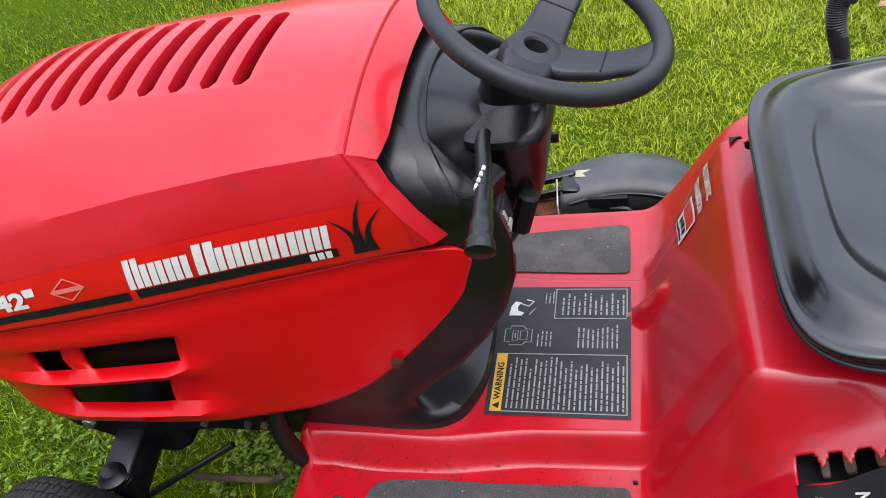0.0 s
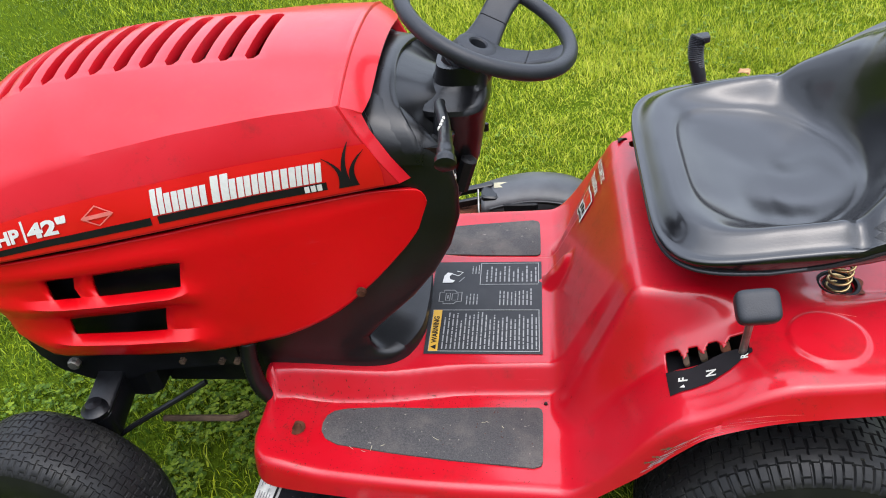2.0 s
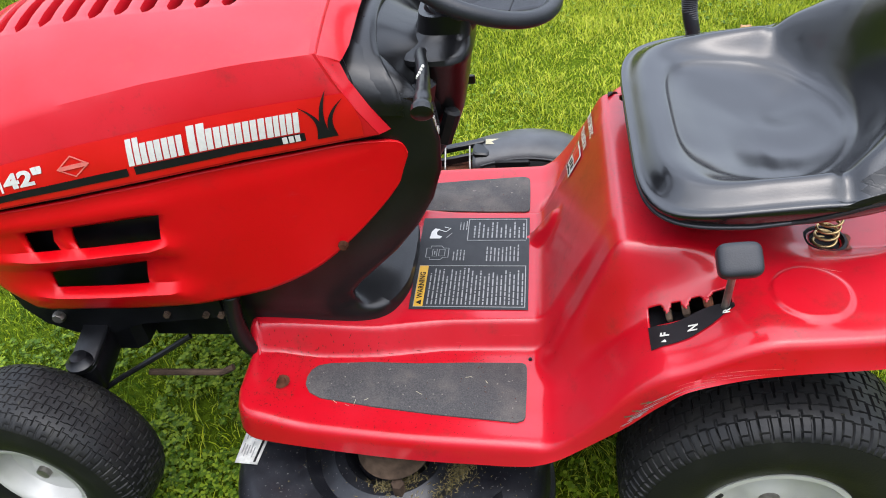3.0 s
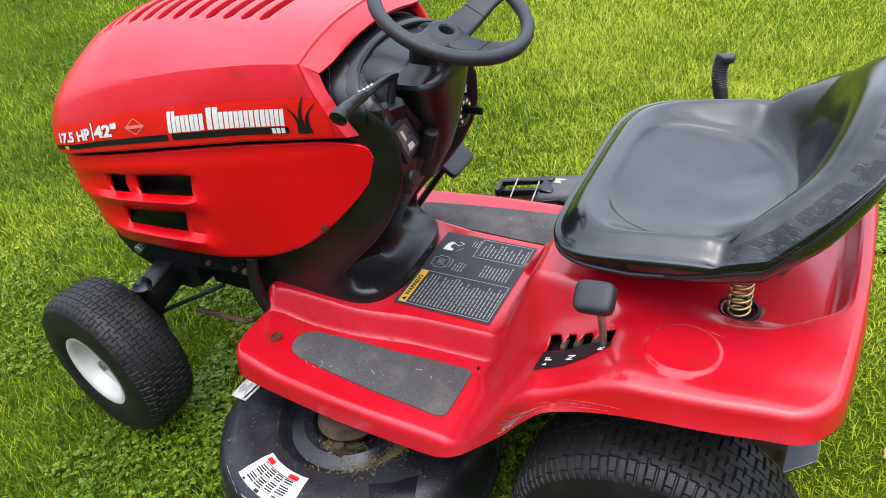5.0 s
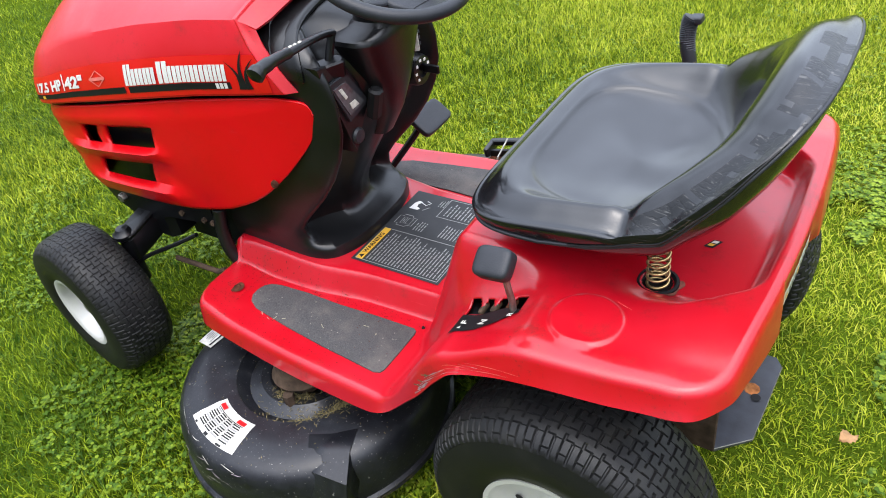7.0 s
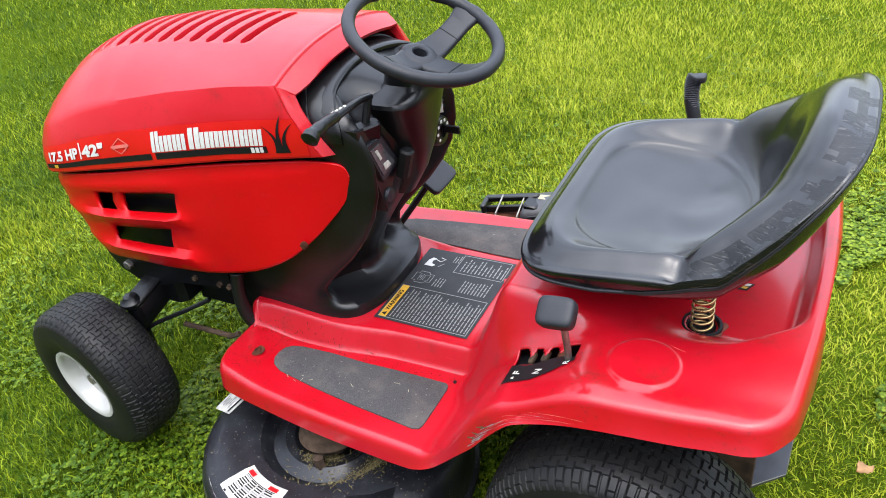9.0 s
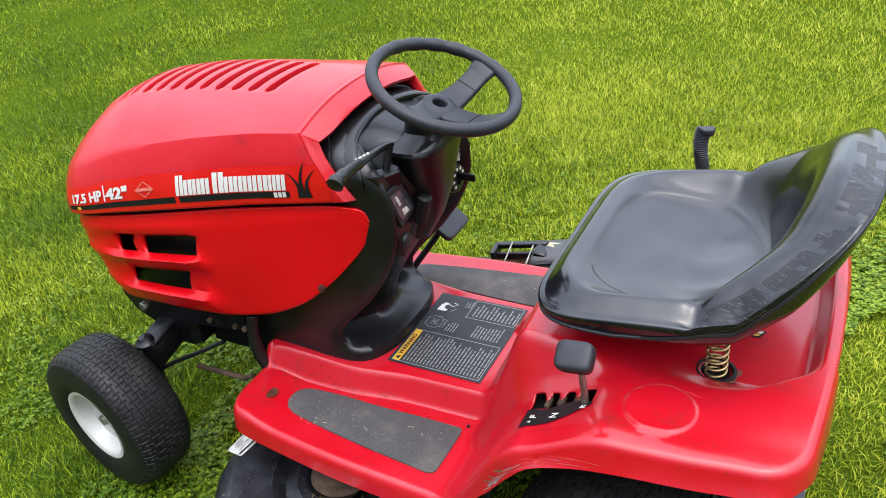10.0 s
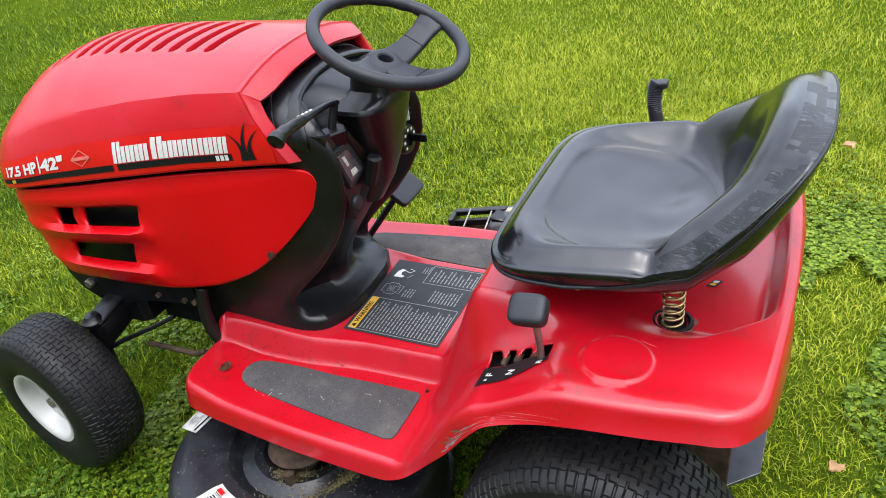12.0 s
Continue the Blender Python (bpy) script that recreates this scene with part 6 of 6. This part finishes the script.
def make_deck():
    deck = new("mowing_deck")
    deck.parent = mower
    deck["label"] = "black steel mowing deck, scuffed and strewn with clippings"
    for s, y in ((0, DECK_C[1]), (1, 0.285)):
        part("deck_shell", flipped(lathe([(r, z) for r, z in DECK_PROFILE], 96, "z", (DECK_C[0] + 0.0 * s, y, 0))), DECK, deck, "black stamped deck shell", sharp=35)
    part("deck_bridge", block((-0.56, 0, 0.150), (0.42, 0.56, 0.085), 0.02), DECK, deck)
    for y in (-0.325, 0.325):
        part("spindle_pulley", lathe([(0.0001, 0.255), (0.040, 0.255), (0.050, 0.250), (0.052, 0.232), (0.058, 0.222), (0.062, 0.214), (0.058, 0.207), (0.035, 0.205), (0.03, 0.17)], 32, "z", (-0.578, y * 0.954, 0)), DUSTY, deck, "dusty belt pulley")
        part("spindle_nut", lathe([(0.0001, 0.206), (0.011, 0.206), (0.011, 0.18)], 6, "z", (-0.565, y - 0.048, 0)), DUSTY, deck)
    # lug that carries the gauge wheel
    lug = [[(-0.470, -0.425, 0.196), (-0.450, -0.455, 0.190), (-0.437, -0.478, 0.180), (-0.440, -0.490, 0.150), (-0.446, -0.505, 0.105)],
           [(-0.430, -0.405, 0.197), (-0.420, -0.440, 0.192), (-0.405, -0.476, 0.181), (-0.405, -0.490, 0.150), (-0.405, -0.505, 0.105)],
           [(-0.400, -0.375, 0.196), (-0.385, -0.420, 0.190), (-0.354, -0.472, 0.180), (-0.352, -0.484, 0.150), (-0.352, -0.495, 0.105)],
           [(-0.398, -0.370, 0.150), (-0.380, -0.410, 0.140), (-0.350, -0.468, 0.130), (-0.350, -0.478, 0.120), (-0.350, -0.490, 0.100)]]
    part("wheel_lug", flipped(sheet(lug)), DECK, deck, solid=0.004, sharp=30)
    part("rust_patch", lathe([(0.0001, 0.0), (0.006, 0.0004), (0.011, 0.0)], 9, "y", (-0.428, -0.4905, 0.150)), RUST, deck)
    gauge = part("gauge_wheel", lathe([(0.0001, -0.519), (0.014, -0.520), (0.020, -0.516), (0.044, -0.514), (0.058, -0.508), (0.062, -0.496), (0.062, -0.482), (0.056, -0.472), (0.0001, -0.470)], 32, "y", (-0.392, 0, 0.068)), BLACK, deck, "black plastic deck gauge wheel", sharp=40)
    part("hub_bolt", lathe([(0.0001, -0.528), (0.008, -0.528), (0.009, -0.518)], 6, "y", (-0.392, 0, 0.068)), RUST, gauge)

    def on_deck(r, a, lift):
        z = table(r, DECK_PROFILE[8:12])
        return DECK_C[0] + r * math.cos(a), DECK_C[1] + r * math.sin(a), z + lift

    def arc(r0, r1, a0, a1, lift, mat, name, parent, label="", nr=4, na=8):
        return part(name, sheet([[on_deck(r, radians(a), lift) for a in np.linspace(a0, a1, na + 1)] for r in np.linspace(r0, r1, nr + 1)]), mat, parent, label, True)

    label = arc(0.168, 0.238, -121, -86, 0.0012, DIRTY_WHITE, "warning_label", deck, "white safety label with red and black print")
    for k in range(9):
        for c in range(4):
            a = -117.0 + 6.3 * c + 0.3 * ((k * 5 + c * 3) % 3)
            arc(0.187 + 0.0048 * k, 0.1897 + 0.0048 * k, a, a + 5.6 - 0.5 * ((k * 3 + c) % 3), 0.002, INK if (k + c) % 5 else GREYPRINT, "print_bar", label, nr=1, na=2)
    arc(0.1845, 0.186, -117, -91.5, 0.002, INK, "print_bar", label, nr=1)
    for k in range(3):
        arc(0.186, 0.229, -110.6 + 6.1 * k, -110.3 + 6.1 * k, 0.0022, GREYPRINT, "print_bar", label, na=1)
    arc(0.174, 0.183, -118, -112, 0.0022, REDPRINT, "red_bar", label, na=2, nr=1)
    arc(0.174, 0.183, -98, -91, 0.0022, REDPRINT, "red_bar", label, na=2, nr=1)
    for k in range(3):
        a = -117 + 9.7 * k
        arc(0.2335 - 0.002 * (k % 2), 0.2375, a, a + 1.6 + k, 0.0022, INK, "torn_spot", label, na=2, nr=1)
    tag = part("maker_tag", ([(-0.813, -0.343, 0.1985), (-0.855, -0.338, 0.1945), (-0.848, -0.225, 0.1985), (-0.800, -0.225, 0.1995)], [(0, 3, 2, 1)]), DIRTY_WHITE, deck, "scratched white metal tag", solid=0.0012)
    part("tag_stripe", ([(-0.8165, -0.340, 0.2004), (-0.8205, -0.3395, 0.2004), (-0.808, -0.225, 0.2010), (-0.803, -0.225, 0.2010)], [(0, 3, 2, 1)]), INK, tag, "", True)
    # worn print and dirt on the tag
    for k in range(5):
        for c in range(3):
            u0, v0 = 0.10 + 0.30 * c + 0.03 * ((k * 2 + c) % 3), 0.34 + 0.12 * k
            quad = []
            for u, w in ((u0, v0), (u0 + 0.17 + 0.04 * ((k + c) % 2), v0), (u0 + 0.17 + 0.04 * ((k + c) % 2), v0 + 0.045), (u0, v0 + 0.045)):
                quad.append((lerp(lerp(-0.813, -0.855, w), lerp(-0.800, -0.848, w), u), lerp(lerp(-0.343, -0.338, w), -0.225, u), lerp(lerp(0.1985, 0.1945, w), lerp(0.1995, 0.1985, w), u) + 0.0014))
            part("print_bar", (quad, [(0, 1, 2, 3)]), GREYPRINT, tag, "", True)
    s = random.Random(31)
    for k in range(20):
        a0, wide = s.gauss(-103, 11), s.uniform(2.0, 9.0)
        drop, slant = s.uniform(0.0, 1.0) ** 1.5, s.uniform(-0.15, 0.15)
        rows = []
        for q in range(6):
            a = radians(a0 + wide * q / 5)
            for_row = []
            for e in (-1, 1):
                d = min(1.0, max(0.0, drop + slant * q / 5 + e * s.uniform(0.002, 0.018) * math.sin(0.3 + 0.5 * q)))
                r, z = table(d, [(0, 0.2515), (0.35, 0.2655), (0.6, 0.2725), (1, 0.2755)]), table(d, [(0, 0.1905), (0.35, 0.1765), (0.6, 0.156), (1, 0.130)])
                for_row.append((DECK_C[0] + r * math.cos(a), DECK_C[1] + r * math.sin(a), z))
            rows.append(for_row)
        part("scuff", sheet(rows), PALE if k % 2 else SCUFF, deck, "", True)
    # discharge chute on the far side
    chute = bend([(-0.50, 0.535, 0.245), (-0.44, 0.548, 0.254), (-0.37, 0.555, 0.258), (-0.29, 0.548, 0.250), (-0.225, 0.525, 0.225), (-0.195, 0.50, 0.190)], 6)
    rows = []
    for k, p in enumerate(chute):
        e = 1 - 0.55 * smooth(0.72, 1.0, k / (len(chute) - 1))
        rows.append([(p.x, p.y - 0.058 * e, p.z - 0.075 * e), (p.x, p.y - 0.060 * e, p.z - 0.050 * e), (p.x, p.y - 0.056 * e, p.z - 0.022 * e), (p.x, p.y - 0.048 * e, p.z - 0.012 * e), (p.x, p.y - 0.025 * e, p.z - 0.003 * e), (p.x, p.y, p.z),
                     (p.x, p.y + 0.04 * e, p.z - 0.008), (p.x + 0.008, p.y + 0.09 * e, p.z - 0.035), (p.x + 0.014, p.y + 0.14 * e, p.z - 0.085), (p.x + 0.018, p.y + 0.16 * e, p.z - 0.13)])
    part("discharge_chute", sheet(rows), WORN, deck, "weathered black plastic discharge chute with a faded sticker", solid=0.004, sharp=50)
    part("chute_rib", tube([(r[2][0], r[2][1] - 0.002, r[2][2]) for r in rows[2:20]], 0.004, 8), BLACK, deck)
    # black block on the chute wall paints the dark of its recess
    part("recess_shade", block((-0.405, 0.491, 0.222), (0.085, 0.012, 0.030), 0.004), INK, deck)
    part("chute_sticker", sheet([[(x, y, 0.2570 - 2.0 * (y - 0.555) ** 2 - 0.6 * (x + 0.42) ** 2) for y in (0.535, 0.545, 0.556)] for x in np.linspace(-0.470, -0.405, 5)]), FADED, deck, "", True)
    part("chute_latch", block((-0.480, 0.522, 0.243), (0.040, 0.050, 0.020), 0.006, Matrix.Rotation(radians(6), 4, "Y")), BLACK, deck)
    part("latch_leg", tube(bend([(-0.400, 0.488, 0.205), (-0.365, 0.484, 0.205), (-0.350, 0.480, 0.185)], 4), 0.007, 8), BLACK, deck)
    tilt = Matrix.Rotation(radians(5), 4, "Z") @ Matrix.Rotation(radians(-9), 4, "Y")
    part("chute_frame", joined(block((-0.545, 0.545, 0.240), (0.150, 0.018, 0.016), 0.004, tilt), block((-0.545, 0.515, 0.224), (0.135, 0.010, 0.020), 0.003, tilt), block((-0.615, 0.520, 0.222), (0.014, 0.060, 0.026), 0.004, tilt), block((-0.478, 0.532, 0.236), (0.014, 0.050, 0.026), 0.004, tilt)), BLACK, deck, "black hinge frame over the chute throat")
    for x in (-0.565, -0.505):
        part("chute_spring", tube([(x + 0.004, 0.452, 0.206), (x, 0.47, 0.232), (x - 0.004, 0.535, 0.250)], 0.0024, 6), STEEL, deck)
    part("chute_inside", block((-0.545, 0.495, 0.185), (0.13, 0.085, 0.045), 0.008), RUST, deck, "rusty chute throat")
    # dry clippings
    g = random.Random(3)
    v, f = [], []
    for k in range(1120):
        if k < 320:
            a, r = radians(g.gauss(CLUMP_A[1], 15)), abs(g.gauss(CLUMP_A[0], 0.009))
        elif k < 640:
            a, r = radians(g.gauss(CLUMP_B[1], 6)), abs(g.gauss(CLUMP_B[0], 0.012))
        elif k < 960:
            a, r = radians(g.gauss(-35, 26)), abs(g.gauss(0.132, 0.016))
        else:
            a, r = radians(g.uniform(-190, 30)), g.uniform(0.09, 0.262)
        x, y = DECK_C[0] + r * math.cos(a), DECK_C[1] + r * math.sin(a)
        z = table(r, DECK_PROFILE[1:12]) + g.random() * (0.009 if k < 640 else 0.002)
        t, L, w = g.uniform(0, 6.28), g.uniform(0.002, 0.011) * (0.4 if k > 960 else 1), g.uniform(0.0006, 0.0012)
        dx, dy = math.cos(t), math.sin(t)
        o = len(v)
        v += [(x - dy * w, y + dx * w, z), (x + dy * w, y - dx * w, z), (x + dx * L, y + dy * L, z + g.uniform(0, 0.004))]
        f.append((o, o + 1, o + 2))
    for k in range(420):
        a, r = radians(g.uniform(-200, -15)), g.uniform(0.278, 0.290)
        x, y, z = DECK_C[0] + r * math.cos(a), DECK_C[1] + r * math.sin(a), g.uniform(0.070, 0.086)
        t, L, w = a + math.pi / 2 + g.gauss(0, 0.5), g.uniform(0.006, 0.022), g.uniform(0.0005, 0.001)
        o = len(v)
        v += [(x, y, z - w), (x, y, z + w), (x + math.cos(t) * L, y + math.sin(t) * L, z + g.uniform(-0.006, 0.006))]
        f.append((o, o + 1, o + 2))
    tagged(part("clipping_litter", (v, f), STRAW, deck, "", True), kind="stuff")


make_deck()


# ---- lawn ----
def blade_mesh(name, x, y, wide, tall, lean, rg, bent):
    """Grass blades: a bent strip with a tip each, or a plain sliver where they are far."""
    n = len(x)
    ang = rg.uniform(0, 2 * np.pi, n)
    ld = ang + rg.normal(0, 0.5, n) + np.pi / 2
    dx, dy = np.cos(ang) * wide, np.sin(ang) * wide
    lx, ly = np.cos(ld) * lean, np.sin(ld) * lean
    low = np.full(n, -0.008)
    if bent:
        pts = [(x - dx, y - dy, low), (x + dx, y + dy, low), (x + dx * 0.8 + lx * 0.42, y + dy * 0.8 + ly * 0.42, tall * 0.66), (x - dx * 0.8 + lx * 0.42, y - dy * 0.8 + ly * 0.42, tall * 0.66), (x + lx, y + ly, tall)]
        pattern, sizes = [[0, 1, 2, 3, 3, 2, 4]], (0, 4)
    else:
        pts = [(x - dx, y - dy, low), (x + dx, y + dy, low), (x + lx, y + ly, tall)]
        pattern, sizes = [[0, 1, 2]], (0,)
    k = len(pts)
    co = np.stack([np.stack(p, 1) for p in pts], 1)
    me = bpy.data.meshes.new(name)
    me.vertices.add(n * k)
    me.vertices.foreach_set("co", co.reshape(-1))
    loops = ((np.arange(n) * k)[:, None] + np.array(pattern)).reshape(-1)
    me.loops.add(len(loops))
    me.loops.foreach_set("vertex_index", loops.astype(np.int32))
    me.polygons.add(n * len(sizes))
    start = (np.arange(n) * len(pattern[0]))[:, None] + np.array([sizes])
    me.polygons.foreach_set("loop_start", start.reshape(-1).astype(np.int32))
    me.update(calc_edges=True)
    me.materials.append(GRASS)
    return me


def make_grass():
    rg = np.random.default_rng(11)
    # close to the mower; thinned beneath it so dark soil deepens the shade
    n = 430000
    r, t = 2.15 * np.sqrt(rg.random(n)), rg.uniform(0, 2 * np.pi, n)
    x, y = -0.45 + 1.15 * r * np.cos(t), 0.25 + 0.9 * r * np.sin(t)
    keep = ~((x > -1.12) & (x < 0.05) & (np.abs(y) < 0.30) & (rg.random(n) < 0.45))
    keep &= rg.random(n) < np.clip((2.15 - r) / 0.5, 0, 1)
    x, y = x[keep], y[keep]
    n = len(x)
    clump = np.array([noise.noise((a * 7, b * 7, 3.0)) + 0.5 * noise.noise((a * 19, b * 19, 8.0)) for a, b in zip(x, y)])
    tall = np.clip(0.021 * (1 + 0.7 * clump) * rg.uniform(0.45, 1.35, n), 0.008, 0.05)
    near = blade_mesh("grass", x, y, rg.uniform(0.0007, 0.0017, n), tall, rg.uniform(0.3, 1.7, n) * tall, rg, True)
    tagged(new("grass", near), "short bright green lawn grass with paler blades", "grass", kind="stuff")
    # the rest of the lawn, sparser and coarser outwards
    n = 1000000
    r = 1.55 * (12.0 / 1.55) ** (rg.random(n) ** 1.25)
    t = rg.uniform(0, 2 * np.pi, n)
    x, y = -0.45 + 1.15 * r * np.cos(t), 0.25 + 0.9 * r * np.sin(t)
    keep = (rg.random(n) < np.clip((r - 1.55) / 0.5, 0, 1)) & ((y > -0.6) | (rg.random(n) < 0.4))
    x, y, r = x[keep], y[keep], r[keep]
    n = len(x)
    clump = np.array([noise.noise((a * 5, b * 5, 3.0)) for a, b in zip(x, y)])
    tall = np.clip(0.025 * (1 + 0.5 * clump) * rg.uniform(0.5, 1.3, n), 0.013, 0.08)
    wide = rg.uniform(0.0009, 0.0019, n) * (r / 1.6) ** 0.75
    far = blade_mesh("far_grass", x, y, wide, tall, rg.uniform(0.3, 1.7, n) * tall, rg, False)
    tagged(new("far_grass", far), "lawn grass farther off, short and evenly mown", "grass", kind="stuff")


def make_clover():
    g = random.Random(21)
    v, f = [], []
    while len(f) < 66000:
        if g.random() < 0.10:
            x, y = g.uniform(-1.15, -0.30), g.uniform(-0.42, 0.42)
        elif g.random() < 0.30:
            x, y = g.gauss(-1.0, 0.5), g.gauss(-0.1, 0.5)
        elif g.random() < 0.7:
            x, y = g.gauss(0.46, 0.16), g.gauss(0.72, 0.22)
        else:
            x, y = g.uniform(-3.5, 1.0), g.uniform(-1.0, 3.0)
        if noise.noise((x * 2.3, y * 2.3, 9.0)) + 0.35 * noise.noise((x * 9, y * 9, 2.0)) < (-0.5 if -1.15 < x < -0.30 and -0.42 < y < 0.42 else -0.10 if x > 0.2 else 0.05) or y > 3.2:
            continue
        h, r, t = g.uniform(0.012, 0.034), g.uniform(0.0022, 0.0048) * (1.15 if x > 0.25 else 1), g.uniform(0, 6.28)
        for k in range(3):
            a = t + k * 2.09
            cx, cy = x + 1.05 * r * math.cos(a), y + 1.05 * r * math.sin(a)
            tip = g.uniform(-0.35, 0.5) * r
            o = len(v)
            for b in range(6):
                q = a + b * math.pi / 3
                v.append((cx + r * math.cos(q), cy + r * math.sin(q), h + tip * math.cos(b * math.pi / 3)))
            f.append(tuple(range(o, o + 6)))
    tagged(part("clover", (v, f), CLOVER, None, "", True), "patches of low clover leaves in the lawn", "clover", kind="stuff")


make_grass()
make_clover()


def fallen_leaf(x, y, z, size, turn, label):
    rows = []
    for k in range(9):
        t = k / 8
        w = size * 0.42 * math.sin(math.pi * min(1, t * 1.02)) ** 0.8 * (1 + 0.25 * (k % 2))
        u = size * (t - 0.5)
        rows.append([(u, -w, 0.012 * math.sin(3 * t)), (u, 0, 0.004 + 0.006 * t), (u, w, 0.014 * math.cos(2 * t))])
    leaf = part("fallen_leaf", moved(sheet(rows), Matrix.Translation((x, y, z)) @ Matrix.Rotation(turn, 4, "Z")), LEAF, None, sharp=80, solid=0.0006)
    tagged(leaf, label, "leaf", "fallen leaves on the lawn")


fallen_leaf(0.357, 0.09, 0.050, 0.034, 0.6, "dry tan leaf curled on the grass")
fallen_leaf(0.36, 1.53, 0.045, 0.05, 2.0, "dry yellow-brown leaf lying on the grass")
